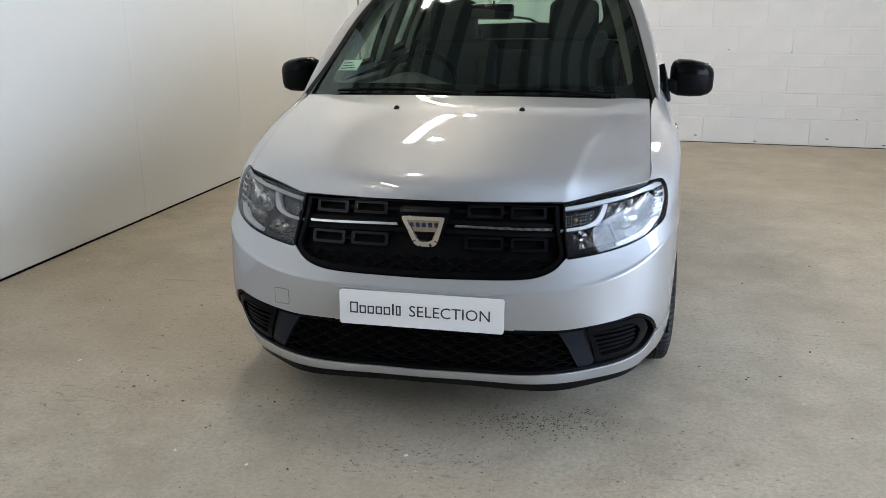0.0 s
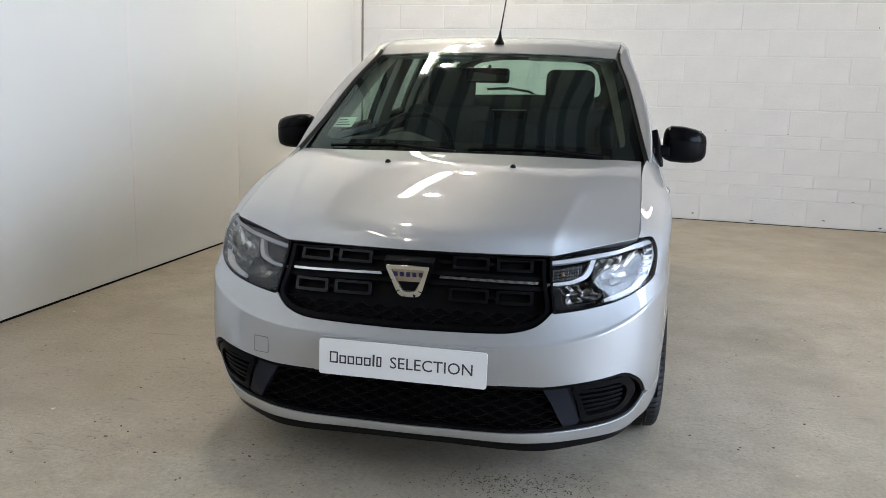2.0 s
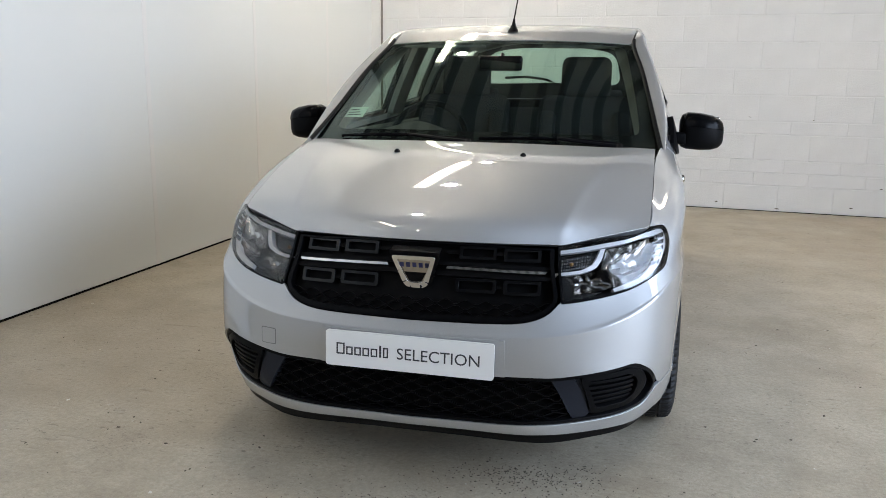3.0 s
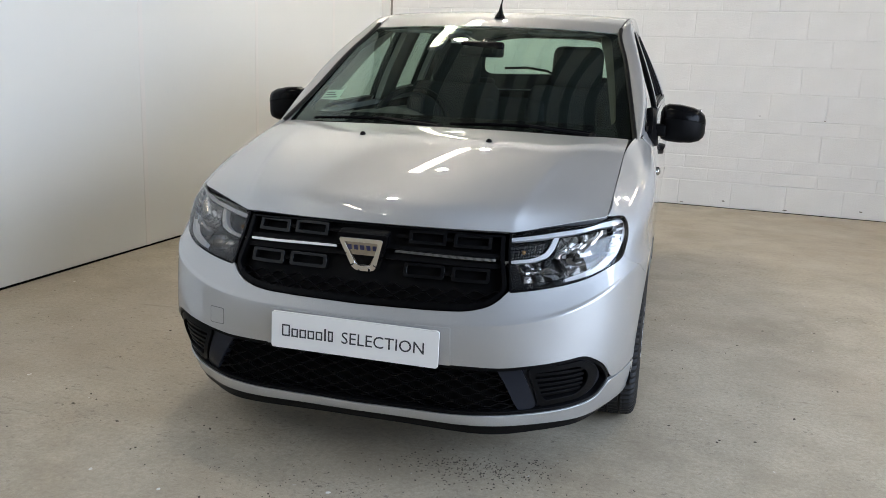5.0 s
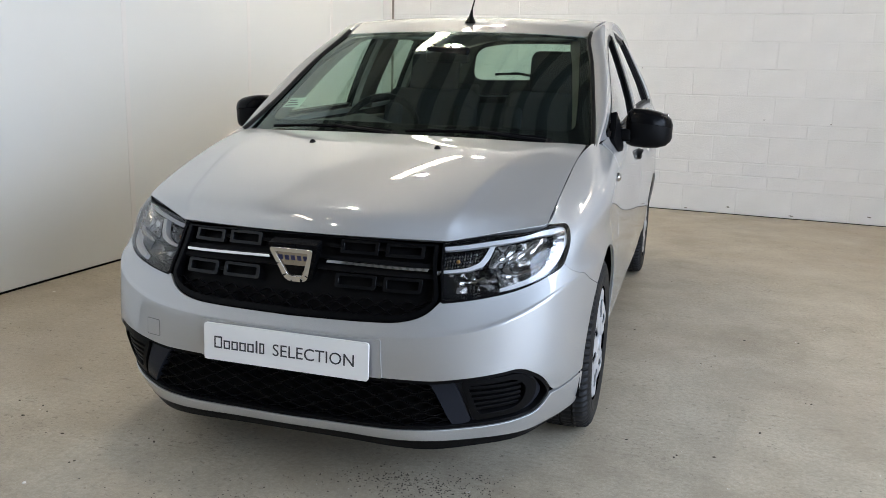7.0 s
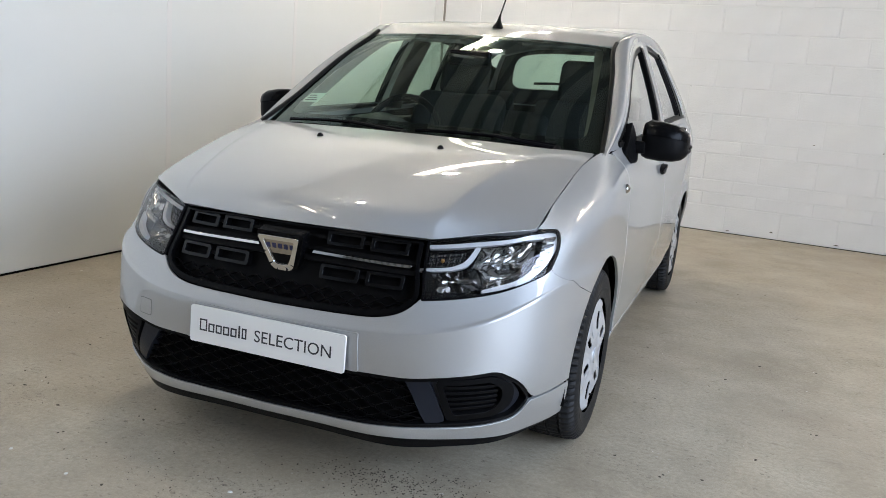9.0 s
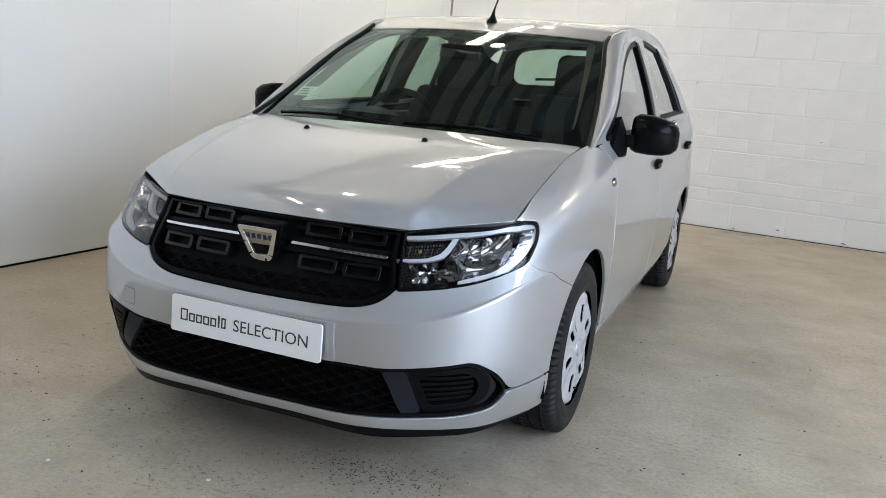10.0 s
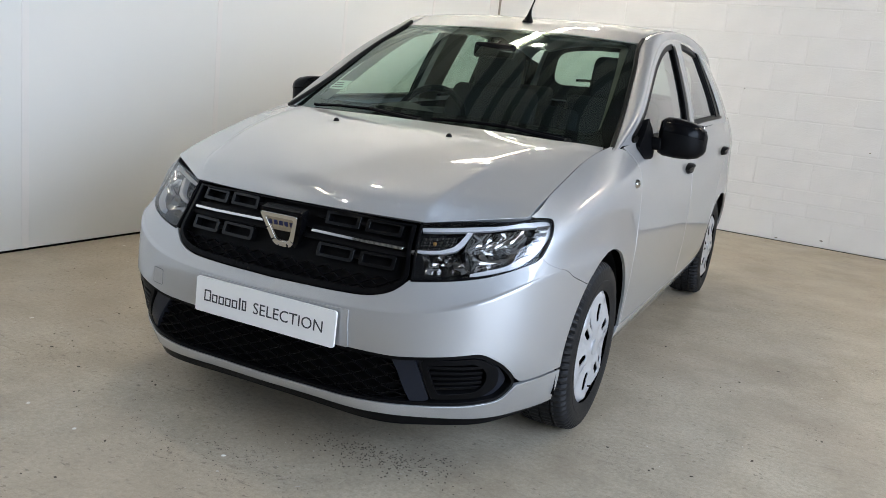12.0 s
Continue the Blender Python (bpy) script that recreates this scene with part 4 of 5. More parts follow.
class LensSheet:
    """The headlight's lens: the body's sheet, swelling a little between its upper and lower edge."""

    def __init__(self):
        self.u = np.linspace(LAMP[:, 0].min() + .002, LAMP[:, 0].max() - .002, 40)
        spans = []
        for u in self.u:
            a, b = LAMP, np.roll(LAMP, -1, 0)
            ok = (a[:, 0] - u) * (b[:, 0] - u) <= 0
            k = (u - a[ok, 0]) / np.where(np.abs(b[ok, 0] - a[ok, 0]) < 1e-9, 1, b[ok, 0] - a[ok, 0])
            v = a[ok, 1] + k * (b[ok, 1] - a[ok, 1])
            spans.append((v.min(), v.max()))
        self.low, self.high = np.array(spans).T

    def at(self, u, v):
        u, v = np.atleast_1d(u), np.atleast_1d(v)
        a = np.abs(u)
        low, high = np.interp(a, self.u, self.low), np.interp(a, self.u, self.high)
        h = np.clip((v - low) / np.maximum(high - low, .01), 0, 1)
        k = np.clip((a - self.u[0]) / (self.u[-1] - self.u[0]), 0, 1)
        swell = 0.008 * 4 * h * (1 - h) * np.clip(8 * k * (1 - k), 0, 1)
        return BODY.at(u, v) + BODY.normal(u, v) * swell[:, None]

    def normal(self, u, v):
        u, v, e = np.atleast_1d(u), np.atleast_1d(v), 2e-3
        n = np.cross(self.at(u + e, v) - self.at(u - e, v), self.at(u, v + e) - self.at(u, v - e))
        return n / np.linalg.norm(n, axis=1)[:, None]


def reflector(name, corners, depth, bowl, strips, mat, own, sgn, seed, label):
    """A bowl of upright fluted strips between four (x, z) corners: low inner, low outer, high outer, high inner."""
    r = random.Random(seed)
    c = np.array([BODY.find(x=x, z=z, span=FRONT) for x, z in corners])
    sub, nz = 4, 8
    nx = strips * sub
    tilt = [r.uniform(-.0035, .0035) for _ in range(strips)]
    grid = []
    for i in range(nx + 1):
        k = i / nx
        strip = min(i // sub, strips - 1)
        flute = .0045 * (2 * (i % sub) / sub - 1) ** 2
        for j in range(nz + 1):
            h = j / nz
            u, v = (c[0] * (1 - k) + c[1] * k) * (1 - h) + (c[3] * (1 - k) + c[2] * k) * h
            d = depth + bowl * math.sin(math.pi * k) ** 0.7 * math.sin(math.pi * (0.15 + 0.8 * h)) - flute + tilt[strip] * (h - .5)
            p = BODY.at(u, v)[0] - BODY.normal(u, v)[0] * d
            grid.append((p[0] * sgn, p[1], p[2]))
    fs = []
    for i in range(nx):
        for j in range(nz):
            q = (i * (nz + 1) + j, (i + 1) * (nz + 1) + j, (i + 1) * (nz + 1) + j + 1, i * (nz + 1) + j + 1)
            fs.append(q if sgn > 0 else q[::-1])
    me = mesh_of(name, grid, fs, mat, smooth=True)
    me.set_sharp_from_angle(angle=radians(24))
    return tagged(put(new(name, me), own), label)


LENS_SHEET = LensSheet()
GUIDE = [(.424, .7535, .003), (.55, .770, .05), (.668, .790, .03), (.724, .798, .006), (.740, .786, .012), (.7415, .742, .03), (.728, .700, .03), (.690, .663, .03), (.592, .634, .003), (.587, .646, .003), (.672, .673, .03), (.704, .703, .02), (.716, .740, .02), (.714, .782, .008), (.662, .777, .03), (.55, .759, .04), (.427, .7445, .003)]
INNER_GUIDE = [(.412, .683, .002), (.50, .691, .02), (.537, .704, .012), (.549, .722, .008), (.559, .757, .002), (.545, .757, .002), (.533, .726, .008), (.524, .713, .010), (.495, .6995, .02), (.412, .691, .002)]
for s in (1, -1):
    lp = LAMP if s > 0 else flip(LAMP)
    lamp = panel("headlight", BODY, inset(lp, 0.004), SATIN, car, step=0.03, depth=0.068, flange=0, label="clear-lensed headlight with silver light guide frame")
    # bowl wall
    n = len(lp)
    ring = inset(lp, 0.003)
    nor = BODY.normal(ring[:, 0], ring[:, 1])
    pos = BODY.at(ring[:, 0], ring[:, 1])
    verts = np.concatenate([pos - nor * 0.003, pos - nor * 0.070])
    me = mesh_of("bowl_wall", verts, [(i, (i + 1) % n, n + (i + 1) % n, n + i) for i in range(n)], SATIN, smooth=True)
    put(new("bowl_wall", me), lamp)
    panel("lens", LENS_SHEET, inset(lp, 0.004), LENS, lamp, step=0.01, depth=0.0, flange=0, label="clear plastic lens").visible_shadow = False
    panel("lens_rim", BODY, inset(lp, 0.0012), SATIN, lamp, holes=[inset(lp, 0.0085)], step=0.05, depth=0.001, flange=0.012)
    # the guide: along the top, down the outer side and back under
    lamp_patch(GUIDE, 0.012, DRL, lamp, "light_guide", 0.016, "silver light guide frame, coloured white for what it reflects", sgn=s)
    # light cells beside the guide's outer limb
    for k in range(5):
        z0 = .697 + k * .0182
        x0 = (.697, .7035, .7065, .707, .7055)[k]
        lamp_patch([(x0, z0, .003), (x0 + .026, z0 + .0035, .003), (x0 + .026, z0 + .0155, .003), (x0, z0 + .012, .003)], 0.0095, DULLCHROME, lamp, "led_cell", 0.006, sgn=s)
        lamp_patch([(x0 + .004, z0 + .003, .002), (x0 + .022, z0 + .006, .002), (x0 + .022, z0 + .0125, .002), (x0 + .004, z0 + .0095, .002)], 0.008, LAMPGREY, lamp, "led_cell_face", 0.002, sgn=s)
    # indicator chamber with fine upright ribs, and the guide that bounds it
    lamp_patch([(.424, .742, .006), (.540, .756, .008), (.531, .726, .01), (.52, .714, .01), (.494, .702, .01), (.418, .694, .006)], 0.044, SATIN, lamp, "indicator_box", 0.01, "dark indicator chamber", sgn=s)
    for k in range(13):
        x0 = .430 + k * .0076
        low, high = .700 + k * .0011, .738 + k * .0011
        for z0 in np.linspace(low, high - .009, 4):
            lamp_patch([(x0, z0), (x0 + .0036, z0), (x0 + .0036, z0 + .0055), (x0, z0 + .0055)], 0.038, DULLCHROME if k % 2 else LAMPGREY, lamp, "indicator_rib", 0.003, sgn=s)
    lamp_patch(INNER_GUIDE, 0.016, DRL, lamp, "inner_guide", 0.020, "silver inner light guide", sgn=s)
    # fluted reflectors
    reflector("main_reflector", ((.550, .700), (.694, .712), (.690, .776), (.562, .757)), .020, .036, 4, DULLCHROME, lamp, s, 3, "chromed fluted reflector")
    reflector("low_reflector", ((.462, .634), (.588, .652), (.560, .700), (.448, .684)), .024, .034, 3, DARKCHROME, lamp, s, 5, "smoked chrome lower reflector")
    reflector("low_reflector", ((.590, .650), (.692, .684), (.692, .710), (.566, .700)), .022, .028, 3, DARKCHROME, lamp, s, 8, "chromed lower reflector")
    lamp_patch([(.420, .686, .004), (.446, .684, .004), (.470, .632, .006), (.56, .640, .004), (.50, .622, .006), (.440, .612, .004)], 0.014, GLOSSBLACK, lamp, "corner_bezel", 0.02, "gloss black corner bezel", sgn=s)
    for cx, cz in ((.628, .738), (.512, .664)):
        u, v = BODY.find(x=cx, z=cz, span=FRONT)
        c, nn = BODY.at(u, v)[0], BODY.normal(u, v)[0]
        c[0] *= s
        nn[0] *= s
        ax = Vector((nn[0] * 0.5, -1, nn[2] * 0.2)).normalized()
        base = Vector(c) + ax * -0.020
        bm = bmesh.new()
        cylinder(bm, base - ax * 0.030, base - ax * 0.006, 0.010, 0.008, 14)
        bmesh.ops.create_uvsphere(bm, u_segments=14, v_segments=8, radius=0.0085, matrix=Matrix.Translation(base - ax * 0.006))
        part("bulb", bm, DULLCHROME, lamp, smooth=40)
    bm = bmesh.new()
    u, v = BODY.find(x=.468, z=.722, span=FRONT)
    c = Vector(BODY.at(u, v)[0] - BODY.normal(u, v)[0] * 0.036)
    c.x *= s
    bmesh.ops.create_uvsphere(bm, u_segments=12, v_segments=8, radius=0.006, matrix=Matrix.Translation(c))
    part("indicator_bulb", bm, AMBER, lamp, "amber indicator bulb", smooth=60)

# ---- grille ----
grille = panel("grille", BODY, inset(GRILLE, 0.002), BLACK, car, step=0.05, depth=0.040, flange=0, label="black plastic grille with chrome bars and honeycomb mesh")
panel("grille_surround", BODY, inset(GRILLE, 0.001), SATIN, grille, holes=[inset(GRILLE, 0.013)], step=0.04, depth=0.004, flange=0.036)


def front_patch(name, points, mat, own, depth, flange, holes=(), step=0.02, label="", sgn=1, back=False):
    q = fillet(front_line(points), step=0.01)
    hs = [fillet(front_line(h), step=0.01) for h in holes]
    return panel(name, BODY, q if sgn > 0 else flip(q), mat, own, holes=[h if sgn > 0 else flip(h) for h in hs], step=step, depth=depth, flange=flange, label=label, back=back)


def rounded(x0, x1, z0, z1, r, slant=0.0):
    return [(x0, z0, r), (x1, z0, r), (x1 - slant, z1, r), (x0 - slant, z1, r)]


for s in (1, -1):
    for x0, x1, z0, z1 in ((.128, .240, .722, .761), (.262, .372, .720, .758), (.122, .244, .628, .668), (.266, .378, .627, .667)):
        front_patch("grille_cell", rounded(x0, x1, z0, z1, .008), GLOSSBLACK, grille, 0.010, 0.028, holes=[rounded(x0 + .010, x1 - .010, z0 + .009, z1 - .008, .005)], sgn=s)
    front_patch("chrome_bar", [(.090, .6925, .003), (.388, .6865, .003), (.390, .6935, .003), (.094, .7000, .003)], CHROME, grille, 0.004, 0.014, sgn=s, label="chrome grille bar")
    for x0, x1, z0, z1 in ((.240, .262, .737, .747), (.244, .266, .643, .653), (.088, .128, .737, .747)):
        front_patch("grille_rib", rounded(x0, x1, z0, z1, .002), BLACK, grille, 0.018, 0.020, sgn=s)
    front_patch("grille_bar", [(.06, .704, .003), (.40, .698, .003), (.40, .709, .003), (.06, .714, .003)], BLACK, grille, 0.016, 0.022, sgn=s)
    front_patch("grille_bar", [(.06, .674, .003), (.405, .670, .003), (.405, .682, .003), (.06, .688, .003)], BLACK, grille, 0.016, 0.022, sgn=s)


def honeycomb(name, loop_, u0, u1, v0, v1, dv, wave, amp, depth, wide, own, mat):
    """Wavy ribs in rows, alternate rows shifted, as in a pressed honeycomb mesh."""
    verts, faces = [], []
    rows = int((v1 - v0) / dv)
    for r in range(rows + 1):
        us = np.arange(u0, u1, wave / 12)
        ph = (us / wave + (0.5 if r % 2 else 0.0)) % 1.0
        tri = np.clip(np.abs(ph * 4 - 2) - 1, -0.62, 0.62) / 0.62
        vs = v0 + r * dv + amp * tri
        ok = inside(loop_, np.stack([us, vs], 1))
        if not ok.any():
            continue
        nn, pp = BODY.normal(us, vs), BODY.at(us, vs)
        up = np.array((0, 0, wide / 2))
        b = len(verts)
        for p, n in zip(pp, nn):
            verts += [p - n * depth - up, p - n * depth + up, p - n * (depth + 0.014) - up, p - n * (depth + 0.014) + up]
        for i in range(len(us) - 1):
            if ok[i] and ok[i + 1]:
                a, c = b + 4 * i, b + 4 * i + 4
                faces += [(a, c, c + 1, a + 1), (a + 1, c + 1, c + 3, a + 3), (a, a + 2, c + 2, c)]
    me = mesh_of(name, verts, faces, mat)
    return put(new(name, me), own)


gm = front_line([(0, .552), (0, .612)])
honeycomb("grille_mesh", inset(GRILLE, 0.012), -.44, .44, gm[0][1], gm[1][1], .0125, .062, .0038, 0.018, .0028, grille, MESHBLACK)

# ---- emblem ----
em_v = BODY.find(x=0.0, z=.680, span=FRONT)[1]
em_c, em_n = BODY.at(0, em_v)[0], BODY.normal(0, em_v)[0]
em_m = Matrix.Translation(Vector(em_c) + Vector(em_n) * 0.010) @ Matrix.Rotation(math.atan2(-em_n[2], -em_n[1]) * -1, 4, "X") @ pose(0, 0, 0, 90)


def shield(w0, w1, top, low, r):
    return fillet([(-w0, top, r * 0.5), (w0, top, r * 0.5), (w1, low, r), (-w1, low, r)], step=0.005)


def plate_mesh(name, outer, mat, own, d0, d1, m, holes=(), label="", step=0.02, bulge=0.0):
    """A flat piece with rounded edge, its face at d1 and its back at d0, in the plane of m."""

    class Flat:
        def at(self, u, v):
            return np.stack([np.atleast_1d(u), np.atleast_1d(v), np.full(np.size(u), d1) - bulge * np.square(np.atleast_1d(u))], 1)

        def normal(self, u, v):
            return np.tile(np.array((0.0, 0.0, 1.0)), (np.size(u), 1))

    ob = panel(name, Flat(), outer, mat, own, holes=holes, step=step, flange=d1 - d0, label=label)
    ob.data.transform(m)
    return ob


emblem = plate_mesh("emblem", shield(.080, .042, .062, -.062, .024), SATIN, grille, -0.040, -0.004, em_m, label="chrome shield emblem with dark bars")
rim_o, rim_i = shield(.069, .034, .054, -.055, .022), shield(.053, .023, .042, -.038, .016)
plate_mesh("emblem_rim", rim_o, BADGE, emblem, -0.004, 0.009, em_m, holes=[rim_i], label="polished chrome rim")
plate_mesh("emblem_face", shield(.055, .025, .041, -.041, .016), BADGEFACE, emblem, -0.004, 0.003, em_m)
for k in range(5):
    plate_mesh("dark_bar", fillet([(-.045 + k * .0195, .014), (-.033 + k * .0195, .014), (-.033 + k * .0195, .029), (-.045 + k * .0195, .029)], step=0.01), BLUEINK, emblem, 0.002, 0.0042, em_m)
plate_mesh("dark_slot", fillet([(-.034, -.004, .003), (.034, -.004, .003), (.018, -.036, .008), (-.018, -.036, .008)], step=0.006), SATIN, emblem, 0.002, 0.0038, em_m)

# ---- lower intake and side inserts ----
intake = panel("lower_intake", BODY, inset(OPENING, 0.001), VOID, car, step=0.05, depth=0.045, flange=0, label="black lower air intake with honeycomb mesh")
panel("intake_rim", BODY, inset(OPENING, 0.0005), BLACK, intake, holes=[inset(OPENING, 0.010)], step=0.04, depth=0.005, flange=0.045)
zi = front_line([(0, .245), (0, .388)])
mesh_zone = fillet(both(front_line([(0, .388), (.425, .388), (.495, .262), (.39, .254), (0, .242)])), step=0.02)
honeycomb("intake_mesh", mesh_zone, -.50, .50, zi[0][1], zi[1][1], .0135, .075, .0042, 0.020, .0028, intake, MESHBLACK)
for s in (1, -1):
    front_patch("blade", [(.416, .386, .004), (.486, .394, .01), (.543, .262, .02), (.494, .256, .004)], GREYBLACK, intake, 0.012, 0.030, sgn=s, label="blue-black plastic blade", step=0.015)
    front_patch("insert_panel", [(.488, .392, .004), (.56, .404, .03), (.655, .421, .03), (.702, .388, .03), (.722, .32, .03), (.690, .268, .03), (.60, .254, .03), (.546, .254, .004)], GREYBLACK, intake, 0.022, 0.02, holes=[[(.516, .384, .02), (.660, .400, .03), (.698, .370, .03), (.690, .314, .03), (.654, .280, .02), (.552, .272, .02)]], sgn=s)
    vent = front_patch("vent_frame", [(.506, .390, .02), (.664, .409, .03), (.706, .373, .03), (.698, .308, .03), (.658, .273, .02), (.545, .265, .02)], BLACK, intake, 0.010, 0.026, holes=[[(.527, .377, .014), (.652, .392, .02), (.682, .366, .03), (.674, .318, .03), (.647, .291, .02), (.560, .284, .014)]], sgn=s, label="black vent frame with slats")
    front_patch("vent_back", [(.520, .382), (.655, .398), (.692, .370), (.680, .310), (.650, .285), (.555, .276)], VOID, vent, 0.034, 0, sgn=s)
    for k in range(5):
        z0 = .296 + k * .0175
        front_patch("vent_slat", [(.556 - k * .0065, z0, .002), (.668 + k * .0015, z0 + .006, .002), (.668 + k * .0015, z0 + .014, .002), (.555 - k * .0065, z0 + .008, .002)], BLACK, vent, 0.018, 0.014, sgn=s)

# ---- towing cover outline and plate ----
front_patch("towing_cover", rounded(.452, .502, .420, .468, .006), PAINT, front_bumper, -0.0012, 0.003, sgn=-1)
tow_o, tow_i = fillet(front_line(rounded(.4495, .5045, .4175, .4705, .007)), step=0.01), fillet(front_line(rounded(.452, .502, .420, .468, .006)), step=0.01)
panel("cover_gap", BODY, flip(tow_o), SEAMGREY, front_bumper, holes=[flip(tow_i)], step=0.02, depth=-0.0005, flange=0.001)
pl_m = Matrix.Translation((-0.002, -0.0165, .4405)) @ pose(0, 0, 0, 90 - 1.5, 0.45, 0)
front_patch("plate_plinth", [(-.288, .388, .004), (.288, .388, .004), (.284, .501, .008), (-.284, .501, .008)], PAINT, front_bumper, -0.006, 0.010, label="silver raised plate plinth")
plate = plate_mesh("number_plate", fillet([(-.26, -.0555, .009), (.26, -.0555, .009), (.26, .0555, .009), (-.26, .0555, .009)], step=0.02), PLATE, front_bumper, -0.005, 0.003, pl_m, label="white dealer plate with dark grey lettering")


def lettering(name, text, size, x, y, mat, own, m, high=0.0006):
    """Raised letters in the built-in font, at the left end x and the baseline y."""
    cu = bpy.data.curves.new(name, "FONT")
    cu.body, cu.size, cu.extrude, cu.resolution_u = text, size, high / 2, 3
    tmp = new(name + "_curve", cu)
    me = bpy.data.meshes.new_from_object(tmp.evaluated_get(bpy.context.evaluated_depsgraph_get()))
    bpy.data.objects.remove(tmp)
    wide = max(v.co.x for v in me.vertices)
    me.transform(m @ Matrix.Translation((x, y, 0.0033)))
    me.materials.clear()
    me.materials.append(mat)
    return put(new(name, me), own), wide


lettering("lettering", "SELECTION", 0.0505, -.037, -.018, INK, plate, pl_m)
# the maker's word stands as plain bars of its size
bars = ((-.226, .026, .036), (-.195, .021, .026), (-.169, .021, .026), (-.143, .021, .026), (-.117, .021, .026), (-.090, .006, .037), (-.078, .016, .032))
for x0, wide, high in bars:
    plate_mesh("dark_bar", fillet([(x0, -.018), (x0 + wide, -.018), (x0 + wide, -.018 + high), (x0, -.018 + high)], step=0.02), INK, plate, 0.0028, 0.0036, pl_m, holes=[fillet([(x0 + .0045, -.0135), (x0 + wide - .0045, -.0135), (x0 + wide - .0045, -.0225 + high), (x0 + .0045, -.0225 + high)], step=0.02)] if wide > 0.012 else ())


# ---- bonnet nozzles, aerial, wipers, sticker ----
for x in (-.234, .234):
    u, v = HOOD.find(x=x, y=.658)
    c, nn = Vector(HOOD.at(abs(u), v)[0]), Vector(HOOD.normal(abs(u), v)[0])
    if x < 0:
        c.x, nn.x = -c.x, -nn.x
    bm = bmesh.new()
    cylinder(bm, c - nn * 0.004, c + nn * 0.005, 0.0125, 0.010, 14)
    bmesh.ops.create_uvsphere(bm, u_segments=12, v_segments=6, radius=0.0098, matrix=Matrix.Translation(c + nn * 0.002))
    part("washer_nozzle", bm, BLACK, hood, "black washer nozzle", smooth=50)
bm = bmesh.new()
base = Vector((0, 1.893, ROOF.at(*ROOF.find(x=0.0, y=1.893))[0][2]))
prof = ((.030, -.004), (.028, .006), (.019, .018), (.012, .032), (.0075, .05), (.006, .062))
rings = [[bm.verts.new(base + Vector((math.cos(a) * r * 0.85, math.sin(a) * r * 1.25 + h * 0.35, h))) for a in np.linspace(0, math.tau, 16, endpoint=False)] for r, h in prof]
for a, b in zip(rings, rings[1:]):
    for i in range(16):
        bm.faces.new((a[i], a[(i + 1) % 16], b[(i + 1) % 16], b[i]))
bm.faces.new(rings[-1])
aerial = part("aerial_base", bm, BLACK, roof, "black roof aerial foot", smooth=40)
p0 = base + Vector((0, .020, .058))
tube("aerial_rod", [p0 + Vector((0.02 * k, .22 * k, .34 * k)) for k in np.linspace(0, 1, 10)], [0.0038 - 0.0016 * k for k in np.linspace(0, 1, 10)], BLACK, aerial)


def screen_point(x, v, up):
    u, _ = SCREEN.find(x=x, y=1.0 + v)
    vv = v
    p, nn = SCREEN.at(abs(u), vv)[0], SCREEN.normal(abs(u), vv)[0]
    s = -1 if x < 0 else 1
    p, nn = np.array((p[0] * s, p[1], p[2])), np.array((nn[0] * s, nn[1], nn[2]))
    return Vector(p + nn * up)


for x0, x1, v1 in ((-.02, -.56, .050), (.56, .03, .052)):
    w = bm = bmesh.new()
    a0, a1 = screen_point(x0, -.004, .006), screen_point(x0 + (x1 - x0) * .45, .016, .020)
    cylinder(bm, a0 - Vector((0, .02, .012)), a0 + Vector((0, 0, .006)), .016, .012, 12)
    cylinder(bm, a0, a1, .010, .007, 8)
    wiper = part("wiper", bm, BLACK, car, "black windscreen wiper", smooth=40)
    blade = [screen_point(x0 + (x1 - x0) * (0.02 + 1.0 * k), .010 + v1 * 0.12 * math.sin(math.pi * k) + 0.004 * k, .010 + .006 * math.sin(math.pi * k)) for k in np.linspace(0, 1, 14)]
    tube("blade", blade, 0.0065, SATIN, wiper, seg=6)
st = SCREEN.find(x=.575, y=1.19)
stl = fillet([(-st[0] - .045, st[1] - .035), (-st[0] + .045, st[1] - .045), (-st[0] + .045, st[1] + .035), (-st[0] - .045, st[1] + .045)], step=0.02)
sticker = panel("sticker", SCREEN, stl, STICKER, windscreen, step=0.05, depth=0.004, flange=0, label="pale green sticker with dark lines")
for k in range(3):
    q = fillet([(-st[0] - .036, st[1] - .024 + k * .02), (-st[0] + .03 - k * .012, st[1] - .027 + k * .02), (-st[0] + .03 - k * .012, st[1] - .019 + k * .02), (-st[0] - .036, st[1] - .016 + k * .02)], step=0.02)
    panel("dark_bar", SCREEN, q, INK, sticker, step=0.05, depth=0.0032, flange=0)

